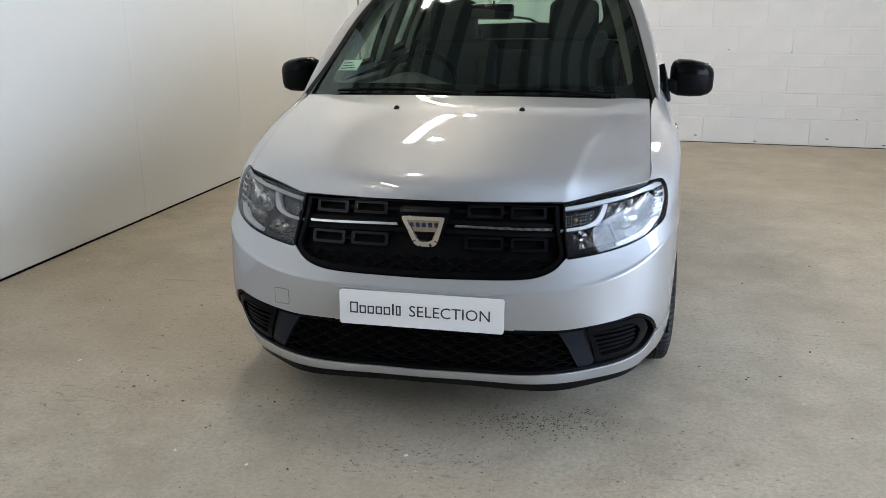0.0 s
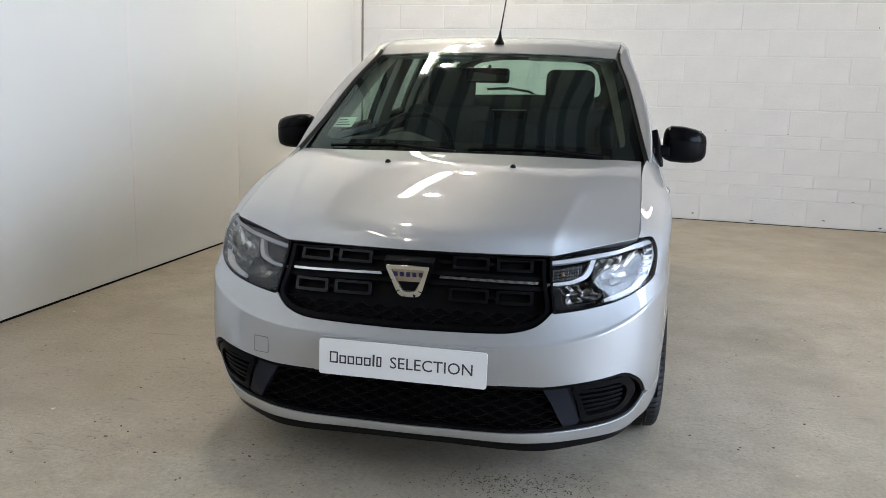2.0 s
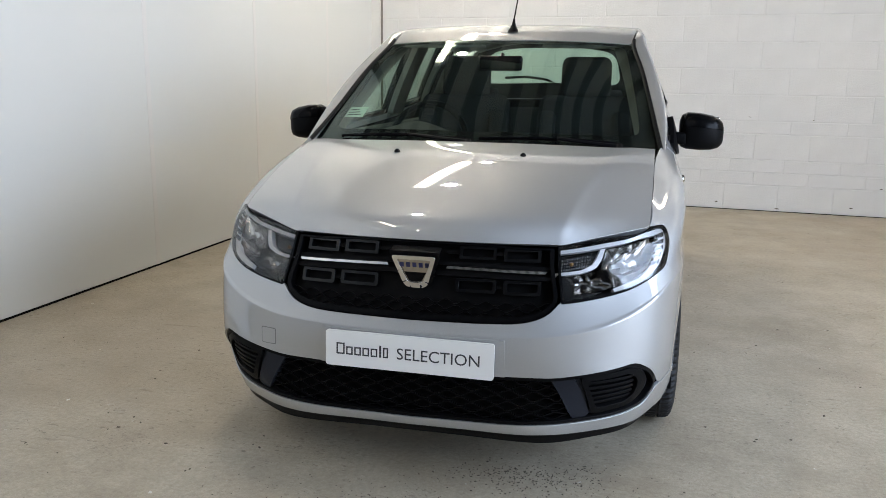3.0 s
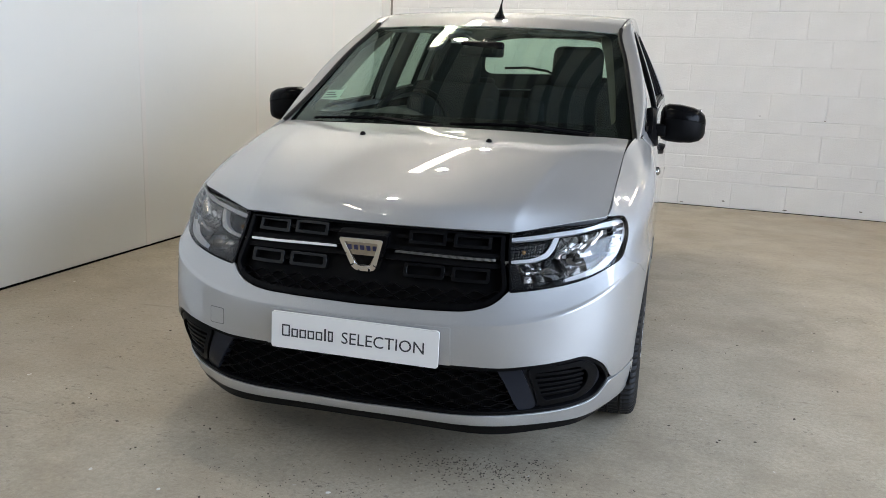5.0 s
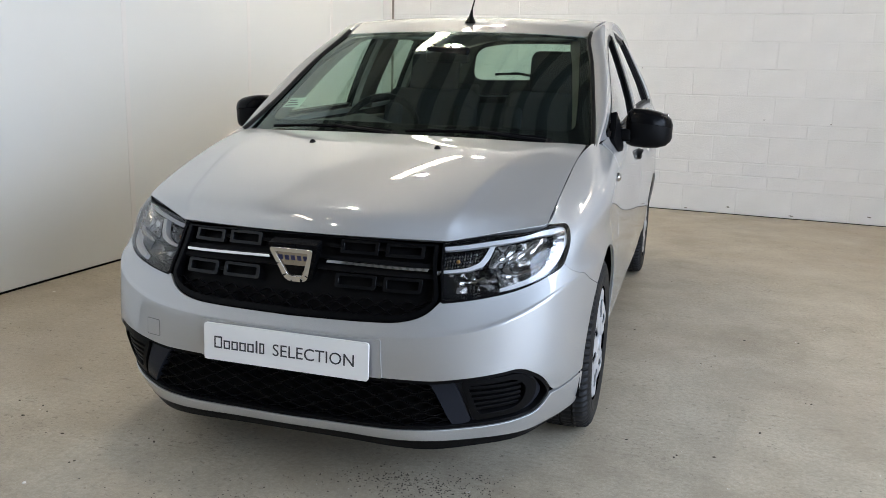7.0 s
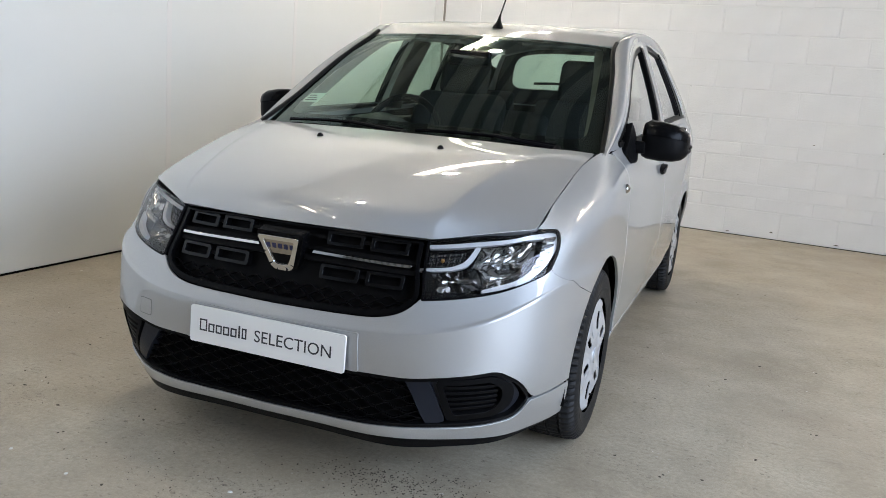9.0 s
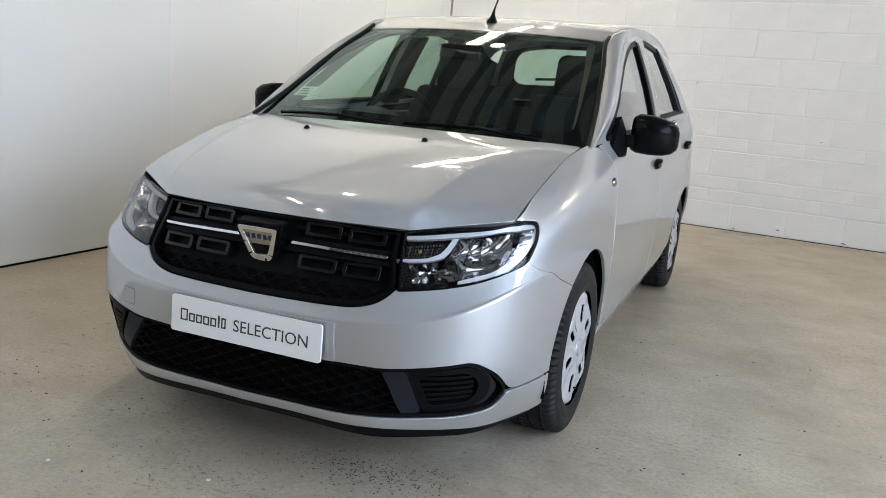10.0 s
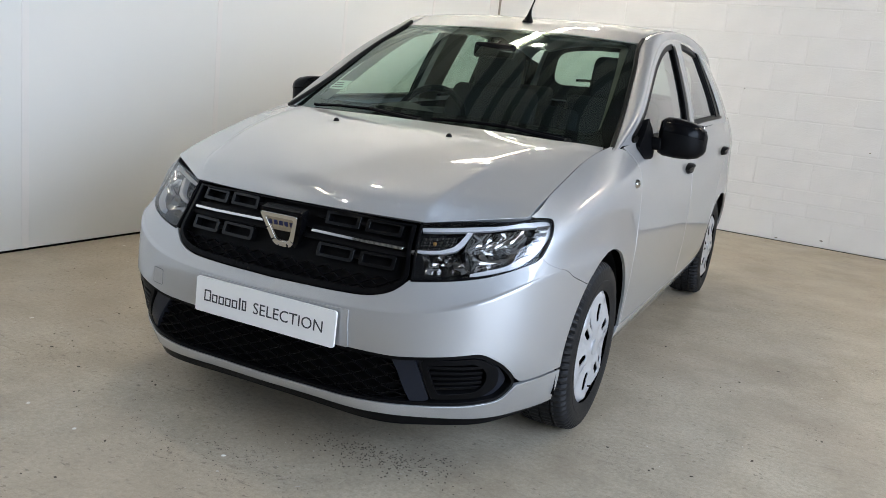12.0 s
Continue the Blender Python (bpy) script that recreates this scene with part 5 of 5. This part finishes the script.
# ---- door mirrors and handles ----
for s in (1, -1):
    door = DOOR_NEAR if s > 0 else DOOR_FAR
    bm = bmesh.new()
    # shell: rounded box, tapering outwards, front face domed
    rows = []
    for k, (x, w, zl, zh, yo) in enumerate(((.800, .30, .985, 1.080, .02), (.808, .80, .972, 1.104, .008), (.83, .98, .964, 1.114, .0), (.88, 1.0, .960, 1.112, .0), (.93, .95, .962, 1.102, .004), (.96, .80, .970, 1.090, .014), (.977, .50, .985, 1.072, .026), (.983, .16, 1.00, 1.055, .034))):
        ring = []
        zc, zr = (zl + zh) / 2, (zh - zl) / 2
        for a in np.linspace(0, math.tau, 24, endpoint=False):
            ca, sa = math.cos(a), math.sin(a)
            px = math.copysign(abs(ca) ** 0.62, ca)
            pz = math.copysign(abs(sa) ** 0.62, sa)
            front = px < 0
            yy = 1.415 + yo + px * (.075 if front else .045) * w
            ring.append(bm.verts.new((s * x, yy, zc + pz * zr)))
        rows.append(ring)
    for a, b in zip(rows, rows[1:]):
        for i in range(24):
            bm.faces.new((a[i], a[(i + 1) % 24], b[(i + 1) % 24], b[i]))
    bm.faces.new(rows[0])
    bm.faces.new(rows[-1])
    bmesh.ops.recalc_face_normals(bm, faces=bm.faces)
    mirror = part("door_mirror", bm, BLACK, door, "black plastic door mirror", smooth=60)
    # cap over the upper part of the shell, a little proud of it
    bm = bmesh.new()
    caps = []
    for x, w, zl, zh, yo in ((.812, .83, .972, 1.108, .006), (.83, 1.0, .964, 1.118, .0), (.88, 1.03, .960, 1.116, .0), (.93, .98, .962, 1.106, .003), (.958, .85, .970, 1.094, .012), (.976, .56, .984, 1.077, .024)):
        zc, zr = (zl + zh) / 2, (zh - zl) / 2
        ring = []
        for a in np.linspace(radians(172), radians(20), 14):
            ca, sa = math.cos(a), math.sin(a)
            px, pz = math.copysign(abs(ca) ** 0.62, ca), math.copysign(abs(sa) ** 0.62, sa)
            ring.append(bm.verts.new((s * x, 1.415 + yo + px * (.078 if px < 0 else .046) * w, zc + pz * zr)))
        first, last = ring[0].co, ring[-1].co
        ring.insert(0, bm.verts.new((first.x, first.y + .006, first.z - .002)))
        caps.append(ring)
    for a, b in zip(caps, caps[1:]):
        for i in range(len(a) - 1):
            bm.faces.new((a[i], a[i + 1], b[i + 1], b[i]))
    bmesh.ops.recalc_face_normals(bm, faces=bm.faces)
    part("mirror_cap", bm, SATIN, mirror, "black mirror cap", smooth=50)
    bm = bmesh.new()
    box(bm, .812, .965, 1.458, 1.467, .975, 1.098, .004, 2, Matrix.Diagonal((s, 1, 1, 1)))
    bmesh.ops.recalc_face_normals(bm, faces=bm.faces)
    part("mirror_glass", bm, CHROME, mirror, "mirror glass")
    bm = bmesh.new()
    for z0, z1 in ((.985, 1.035),):
        box(bm, .745, .830, 1.345, 1.415, z0, z1, .012, 3, Matrix.Diagonal((s, 1, 1, 1)))
    bmesh.ops.recalc_face_normals(bm, faces=bm.faces)
    part("mirror_arm", bm, BLACK, mirror, smooth=40)
    sheet = SideSheet(s)
    foot = fillet([(1.215, .995, .02), (1.265, .945, .03), (1.35, .945, .03), (1.39, 1.0, .03), (1.375, 1.05, .02), (1.345, 1.10, .006)], step=0.015)
    panel("mirror_foot", sheet, foot, BLACK, mirror, step=0.03, depth=-0.020, flange=0.024, label="black triangular mirror foot")
    for y0, z0, own in ((2.22, .865, door), (3.165, .922, DOOR_NEAR_R if s > 0 else DOOR_FAR_R)):
        u, v = BODY.find(y=y0, z=z0, span=SIDE)
        c = BODY.at(u, v)[0]
        bm = bmesh.new()
        pts = [(-.095, -.004, .012), (-.08, .012, .03), (-.02, .026, .04), (.05, .026, .038), (.09, .008, .02), (.095, -.012, .012), (.05, -.024, .03), (-.05, -.024, .03)]
        a = [bm.verts.new((s * (c[0] - .004), y0 + p[0], z0 + p[1])) for p in pts]
        b = [bm.verts.new((s * (c[0] + p[2] * 0.75), y0 + p[0] * 0.93, z0 + p[1] * 0.8)) for p in pts]
        for i in range(8):
            bm.faces.new((a[i], a[(i + 1) % 8], b[(i + 1) % 8], b[i]))
        bm.faces.new(b)
        bm.faces.new(a[::-1])
        bmesh.ops.recalc_face_normals(bm, faces=bm.faces)
        bmesh.ops.bevel(bm, geom=[e for e in bm.edges if all(v_ in b for v_ in e.verts)], offset=.006, segments=2, affect="EDGES")
        part("door_handle", bm, BLACK, own, "black door handle", smooth=50)
        if y0 < 3:
            bm = bmesh.new()
            cylinder(bm, (s * (c[0] - .006), y0 + .045, z0 - .055), (s * (c[0] + .004), y0 + .045, z0 - .055), .010, seg=12)
            part("lock", bm, SATIN, own, smooth=40)
    # side repeater
    u, v = BODY.find(y=1.12, z=.868, span=SIDE)
    c = Vector(BODY.at(u, v)[0])
    bm = bmesh.new()
    bmesh.ops.create_uvsphere(bm, u_segments=14, v_segments=8, radius=1, matrix=Matrix.Translation((s * c.x, c.y - .008, c.z)) @ Matrix.Diagonal((.014, .026, .017, 1)))
    part("side_repeater", bm, DULLCHROME, car, "clear side repeater lamp", smooth=60)

# ---- wheels ----
def wheel_mesh(own, s):
    prof = [(-.092, .203), (-.098, .225), (-.099, .262), (-.092, .286), (-.084, .296), (-.076, .3015), (-.052, .3040), (-.046, .3045), (-.045, .2975), (-.038, .2975), (-.037, .3050), (-.004, .3055), (-.003, .2980), (.004, .2980), (.005, .3055), (.038, .3050), (.039, .2975), (.046, .2975), (.047, .3045), (.053, .3040), (.076, .3015), (.084, .296), (.092, .286), (.099, .262), (.0985, .243), (.100, .240), (.099, .228), (.092, .203)]
    n = 216
    verts, faces = [], []
    for k in range(n):
        a = math.tau * k / n
        for i, (x, r) in enumerate(prof):
            cut = 0.010 if (k % 3 == 0 and (3 <= i <= 6 or 19 <= i <= 22)) else 0
            cut += 0.006 if ((k + 1) % 3 == 0 and (10 <= i <= 11 or 14 <= i <= 15)) else 0
            rr = r - cut
            verts.append((s * x, rr * math.cos(a), rr * math.sin(a)))
    m = len(prof)
    for k in range(n):
        for i in range(m - 1):
            q = (k * m + i, k * m + i + 1, (k + 1) % n * m + i + 1, (k + 1) % n * m + i)
            faces.append(q if s < 0 else q[::-1])
    me = mesh_of("tyre", verts, faces, RUBBER, smooth=True)
    me.set_sharp_from_angle(angle=radians(28))
    put(new("tyre", me), own)
    bm = bmesh.new()
    cylinder(bm, (s * -.06, 0, 0), (s * .074, 0, 0), .202, seg=40)
    part("rim_well", bm, VOID, own, "dark wheel rim well", smooth=40)

    class Dish:
        def at(self, u, v):
            u, v = np.atleast_1d(u), np.atleast_1d(v)
            r, a = np.hypot(u, v), np.arctan2(v, u)
            ridge = np.abs(((a * 6 / math.tau) % 1.0) - 0.5) * 2
            band = np.clip((r - .055) / .03, 0, 1) * np.clip((.206 - r) / .02, 0, 1)
            x = .086 + .010 * np.clip(1 - (r / .12) ** 2, 0, 1) - .012 * np.clip((r - .180) / .03, 0, 1) ** 2 + band * (.010 * np.clip(ridge * 1.5 - .3, 0, 1) - .006 * np.exp(-((r - .165) / .02) ** 2) * np.clip(1 - 2.4 * ridge, 0, 1))
            return np.stack([s * x, u * s, v], 1)

        def normal(self, u, v):
            e = 1e-3
            u, v = np.atleast_1d(u), np.atleast_1d(v)
            nn = np.cross(self.at(u + e, v) - self.at(u - e, v), self.at(u, v + e) - self.at(u, v - e))
            return nn / np.linalg.norm(nn, axis=1)[:, None]

    disc = np.array([(math.cos(a) * .212, math.sin(a) * .212) for a in np.linspace(0, math.tau, 80, endpoint=False)])
    holes = []
    for k in range(6):
        for off, turn in ((-.165, 7), (.165, -7)):
            a, ln = math.tau * (k + .5) / 6 + math.pi / 6 + off, radians(turn)
            loop_ = []
            for r, t in ((.093, -.0075), (.158, -.013), (.158, .013), (.093, .0075)):
                rr, tt = (r - .125) * math.cos(ln) - t * math.sin(ln) + .125, (r - .125) * math.sin(ln) + t * math.cos(ln)
                loop_.append((rr * math.cos(a) - tt * math.sin(a), rr * math.sin(a) + tt * math.cos(a), .009))
            holes.append(fillet(loop_, step=0.008))
    cap = panel("wheel_cover", Dish(), disc, HUBSILVER, own, holes=holes, step=0.009, flange=0.004, label="silver plastic wheel cover with paired slots")
    bm = bmesh.new()
    cylinder(bm, (s * .090, 0, 0), (s * .100, 0, 0), .030, .027, 28)
    part("hub_cap", bm, HUBSILVER, cap, smooth=40)
    tube("valve", [(s * .07, .0, -.178), (s * .092, .0, -.172)], .004, SEAL, own)


for s in (1, -1):
    for yc, turn in ((AXLE_F, 0.3), (AXLE_R, 0.9)):
        e = new("wheel")
        e.parent = car
        e.matrix_basis = pose(s * .712, yc, WHEEL_R) @ Matrix.Rotation(turn, 4, "X")
        wheel_mesh(e, s)
        tagged(e, "black tyre with a silver slotted wheel cover")
        # wheel housing
        bm = bmesh.new()
        a_, b_ = [], []
        for a in np.linspace(radians(-12), radians(192), 28):
            a_.append(bm.verts.new((s * .786, yc + .352 * math.cos(a), .30 + .352 * math.sin(a))))
            b_.append(bm.verts.new((s * .50, yc + .352 * math.cos(a), .30 + .352 * math.sin(a))))
        for i in range(27):
            bm.faces.new((a_[i], a_[i + 1], b_[i + 1], b_[i]))
        bm.faces.new(b_)
        part("wheel_housing", bm, VOID, car, smooth=60)

# ---- underside and cabin ----
bm = bmesh.new()
box(bm, -.52, .52, .12, 3.95, .20, .24)
box(bm, -.74, .74, 1.18, 3.05, .225, .26)
part("underbody", bm, VOID, car)
bm = bmesh.new()
box(bm, -.62, .62, .95, 1.0, .25, .97)
part("bulkhead", bm, VOID, car)


def dash_profile(x):
    """Height of the dashboard's top: a hood over the instruments on the driver's side."""
    return .985 + .065 * math.exp(-((x + .37) / .15) ** 2)


bm = bmesh.new()
xs = np.linspace(-.70, .70, 42)
rows = []
for x in xs:
    h = dash_profile(x)
    rows.append([bm.verts.new((x, y, z)) for y, z in ((1.02, .97), (1.20, .995 + (h - .985) * 0.2), (1.36, .995 + (h - .985) * 0.75), (1.46, h), (1.52, h - .012), (1.56, h - .06), (1.58, .80), (1.50, .55))])
for a, b in zip(rows, rows[1:]):
    for i in range(7):
        bm.faces.new((a[i], b[i], b[i + 1], a[i + 1]))
bmesh.ops.recalc_face_normals(bm, faces=bm.faces)
part("dashboard", bm, DASH, car, "dark grey plastic dashboard", smooth=50)
sw = Matrix.Translation((-.375, 1.68, .952)) @ pose(0, 0, 0, 66, 0, 0)
steer = tube("steering_wheel", [sw @ Vector((math.cos(a) * .185, math.sin(a) * .185, 0)) for a in np.linspace(0, math.tau, 40, endpoint=False)], .016, BLACK, car, "black steering wheel", closed=True, seg=10)
bm = bmesh.new()
box(bm, -.075, .075, -.05, .05, -.03, .03, .02, 3, sw)
box(bm, -.18, .18, -.018, .012, -.012, .008, .005, 2, sw)
part("wheel_hub", bm, BLACK, steer, smooth=50)


def seat(x, y, wide, high, headrest, name="seat"):
    """A car seat: cushion, leaning backrest with side bolsters, and a headrest."""
    lean = Matrix.Translation((x, y, .52)) @ pose(0, 0, 0, -16, 0, 0)
    b = bmesh.new()
    box(b, -wide / 2, wide / 2, -.50, .06, -.10, .06, .05, 3, Matrix.Translation((x, y, .52)))
    cushion = part(name, b, CLOTH, car, "charcoal cloth car seat", smooth=60)
    b = bmesh.new()
    box(b, -wide / 2, wide / 2, -.055, .075, .0, high, .05, 4, lean)
    box(b, -wide / 2, -wide / 2 + .10, -.10, .02, .06, high - .10, .035, 3, lean)
    box(b, wide / 2 - .10, wide / 2, -.10, .02, .06, high - .10, .035, 3, lean)
    part("backrest", b, CLOTH, cushion, smooth=60)
    if headrest:
        b = bmesh.new()
        box(b, -.135, .135, -.06, .05, high - .02, high + headrest, .045, 4, lean)
        part("headrest", b, CLOTH, cushion, smooth=60)


seat(-.335, 2.22, .50, .66, .215)
seat(.335, 2.22, .50, .66, .215)
seat(0.0, 3.05, 1.20, .56, 0.0, "rear_bench")
for x in (-.40, .40):
    bm = bmesh.new()
    box(bm, x - .12, x + .12, 3.17, 3.25, 1.05, 1.18, .03, 3)
    part("rear_headrest", bm, CLOTH, car, "charcoal rear headrest", smooth=60)
bm = bmesh.new()
box(bm, -.60, .60, 3.35, 3.95, .98, 1.0, .005, 1)
part("parcel_shelf", bm, DASH, car)
for s in (1, -1):
    bm = bmesh.new()
    box(bm, .66, .735, 1.25, 3.4, .40, 1.0, .02, 2, Matrix.Diagonal((s, 1, 1, 1)))
    bmesh.ops.recalc_face_normals(bm, faces=bm.faces)
    part("door_lining", bm, DASH, car)
panel("roof_lining", ROOF, fillet(both([(0, 0.01), (ROOF.uk[2] - 0.02, 0.01), (ROOF.uk[2] - 0.02, ROOF.vk[-1] - .01), (0, ROOF.vk[-1] - .01)]), step=0.05), LINING, car, step=0.1, depth=0.022, flange=0.0)
for s in (1, -1):
    sheet = SideSheet(s)
    for pts in ([(2.20, 1.05), (2.25, 1.43), (2.48, 1.44), (2.42, 1.05)], [(2.985, 1.08), (2.93, 1.41), (2.97, 1.41), (3.045, 1.09)], [(3.34, 1.10), (3.25, 1.36), (3.55, 1.36), (3.75, 1.10)]):
        panel("pillar_trim", sheet, fillet(pts, step=0.03), PILLAR, car, step=0.06, depth=0.03, flange=0.03, back=True)
    t = np.linspace(0.02, 0.66, 26)
    e = rail_out.weights(t) @ RAIL_E
    yz = rail_out.weights(t) @ RAIL_W
    w = sheet.at(yz[:, 0], yz[:, 1])
    e[:, 0] *= s
    va, vb = e + np.array((-.088 * s, 0.035, -.014)), w + np.array((-.045 * s, 0.03, -.02))
    verts = np.concatenate([va, vb])
    me = mesh_of("pillar_trim", verts, [(i, i + 1, 26 + i + 1, 26 + i) for i in range(25)], PILLAR, smooth=True)
    put(new("pillar_trim", me), car)
bm = bmesh.new()
box(bm, -.103, .103, -.016, .016, -.034, .034, .014, 3, Matrix.Translation((0.0, 1.53, 1.315)) @ pose(0, 0, 0, -8, 0, -6))
cylinder(bm, (0, 1.53, 1.33), (0, 1.585, 1.355), .010, seg=10)
part("inside_mirror", bm, SATIN, car, "black inside mirror", smooth=50)
for x in (-.34, .36):
    bm = bmesh.new()
    box(bm, x - .20, x + .20, 1.775, 1.93, 1.395, 1.41, .006, 2, Matrix.Rotation(0.0, 4, "X"))
    part("sun_visor", bm, LINING, car, "grey sun visor", smooth=50)


# ---- grit and chips on the floor ----
CHIPS = [(-1.28, .63), (-1.25, .27), (-1.13, .26), (-1.09, .23), (-1.13, .16), (-1.28, 1.0), (-1.76, .99), (-1.2, -.07), (-.95, .08), (-.9, .09), (-.73, -.08), (-1.37, -.03), (-.61, .22), (-.61, .16), (-.57, .15), (-.72, -.07), (-.34, -.01), (-.36, -.28), (-.2, -.19), (-.3, -.51), (.87, 2.06), (.94, 1.59), (1.25, 1.78), (.94, .71), (1.11, .64), (1.22, .68), (1.39, .94), (1.59, 1.3), (1.39, 2.07), (1.63, 2.13), (1.1, .63), (1.58, 1.3)]
PALE = [(-.76, -.23), (-.5, -.27), (-.03, -.13)]


def grit(name, spots, mat, label, seed):
    """Flat uneven crumbs lying on the floor; spots: x, y, size, height."""
    r = random.Random(seed)
    verts, faces = [], []
    for x, y, size, high in spots:
        n = r.randint(5, 7)
        turn, long_ = r.uniform(0, math.tau), r.uniform(1.0, 1.9)
        b = len(verts)
        ring = []
        for k in range(n):
            a = math.tau * k / n + r.uniform(-0.25, 0.25)
            px, py = math.cos(a) * size * long_ * r.uniform(0.7, 1.1), math.sin(a) * size * r.uniform(0.7, 1.1)
            ring.append((x + px * math.cos(turn) - py * math.sin(turn), y + px * math.sin(turn) + py * math.cos(turn)))
        verts += [(*p, -0.0005) for p in ring] + [(x + (p[0] - x) * 0.7, y + (p[1] - y) * 0.7, high) for p in ring]
        for k in range(n):
            j = (k + 1) % n
            faces.append((b + k, b + j, b + n + j, b + n + k))
        faces.append(tuple(b + n + k for k in range(n)))
    ob = new(name, mesh_of(name, verts, faces, mat))
    return tagged(ob, label, "grit", kind="stuff")


rg = random.Random(11)
spots = [(x + rg.uniform(-.01, .01), y + rg.uniform(-.01, .01), rg.uniform(.003, .0062), .0018) for x, y in CHIPS]
for _ in range(190):
    spots.append((rg.uniform(-2.3, 3.2), rg.uniform(-1.1, 5.6), rg.choice((.0018, .0025, .003, .004)), .0012))
# a worn patch of crumbs in front of the bumper
for _ in range(420):
    a, q = rg.gauss(0, .13), rg.gauss(0, .055)
    spots.append((.36 + a, .16 + q + a * .15, rg.uniform(.0012, .0034), .0012))
for _ in range(200):
    spots.append((-.05 + rg.gauss(0, .25), -.12 + rg.gauss(0, .09), rg.uniform(.001, .0026), .001))
grit("floor_grit", spots, material("dark_grit", (0.085, 0.068, 0.05), 0.9, vary=0.3, scale=40), "scattered dark grit and chips on the concrete", 3)
pale = [(x, y, .006, .003) for x, y in PALE] + [(rg.uniform(-2.2, 3.0), rg.uniform(-1.0, 4.0), rg.uniform(.002, .0035), .0015) for _ in range(60)]
grit("pale_crumbs", pale, material("pale_crumb", (0.68, 0.66, 0.60), 0.8, vary=0.1, scale=40), "few pale crumbs on the concrete", 5)


# ---- blocks of the back wall ----
COURSES = (0.246, 0.122, 0.122, 0.246, 0.122, 0.246, 0.246, 0.246, 0.246, 0.246, 0.246, 0.246)
FIRST = (3.75, 3.517, 3.785, 3.995, 4.305, 3.515, 3.76, 3.50, 3.76, 3.50, 3.76, 3.50)
rng = random.Random(4)
meshes = {}


def block_mesh(length, high, k):
    """A painted block, its face about 4 mm proud, its edges soft and a little uneven."""
    key = (round(length, 3), round(high, 3), k)
    if key not in meshes:
        b = bmesh.new()
        r = random.Random(k * 7 + int(length * 100))
        g, d = 0.0018, 0.008
        back = [b.verts.new((x, d, z)) for x, z in ((g, g), (length - g, g), (length - g, high - g), (g, high - g))]
        lip = [b.verts.new((x, 0.0008 + r.uniform(0.0, 0.0022), z)) for x, z in ((g, g), (length - g, g), (length - g, high - g), (g, high - g))]
        e = 0.007
        face = [b.verts.new((x, r.uniform(-0.0012, 0.0008), z)) for x, z in ((g + e, g + e), (length - g - e, g + e), (length - g - e, high - g - e), (g + e, high - g - e))]
        for i in range(4):
            j = (i + 1) % 4
            b.faces.new((back[i], back[j], lip[j], lip[i]))
            b.faces.new((lip[i], lip[j], face[j], face[i]))
        b.faces.new(face)
        me = bpy.data.meshes.new("wall_block")
        b.to_mesh(me)
        b.free()
        me.materials.append(BLOCK)
        meshes[key] = me
    return meshes[key]


z = 0.005
for n, high in enumerate(COURSES):
    length = 0.4935
    x = (FIRST[n] % length) - length
    while x < back_len:
        a, b2 = max(x, 0.015), min(x + length, back_len)
        if b2 - a > 0.05:
            if z < 2.9 and x < 8.5:
                ob = new("block" if high > 0.2 else "brick", block_mesh(b2 - a, high, rng.randrange(4)))
                ob.parent = wall_back
                ob.location = (a, rng.uniform(-0.001, 0.001), z)
        x += length
    z += high

# small chips and scuffs in the wall paint
chip_paint = material("bare_block_chip", (0.16, 0.14, 0.12), 0.9, vary=0.2, scale=60)
rc = random.Random(9)
for along_, up, wide, tall in ((4.50, .884, .022, .010), (5.138, .268, .03, .012), (5.184, 1.87, .008, .022), (2.79, 1.349, .012, .012), (3.936, .901, .026, .008), (3.69, .068, .045, .014), (4.90, .075, .05, .016), (4.25, .03, .06, .012), (5.4, .035, .05, .014), (3.3, .028, .04, .010)):
    b = bmesh.new()
    lip, face = [], []
    for k in range(8):
        a = math.tau * k / 8
        r = rc.uniform(0.55, 1.1)
        lip.append(b.verts.new((along_ + math.cos(a) * wide * r / 2, 0.004, up + math.sin(a) * tall * r / 2)))
        face.append(b.verts.new((along_ + math.cos(a) * wide * r / 2.2, -0.0030, up + math.sin(a) * tall * r / 2.2)))
    for k in range(8):
        b.faces.new((lip[k], lip[(k + 1) % 8], face[(k + 1) % 8], face[k]))
    b.faces.new(face)
    put(part("paint_chip", b, chip_paint), wall_back)
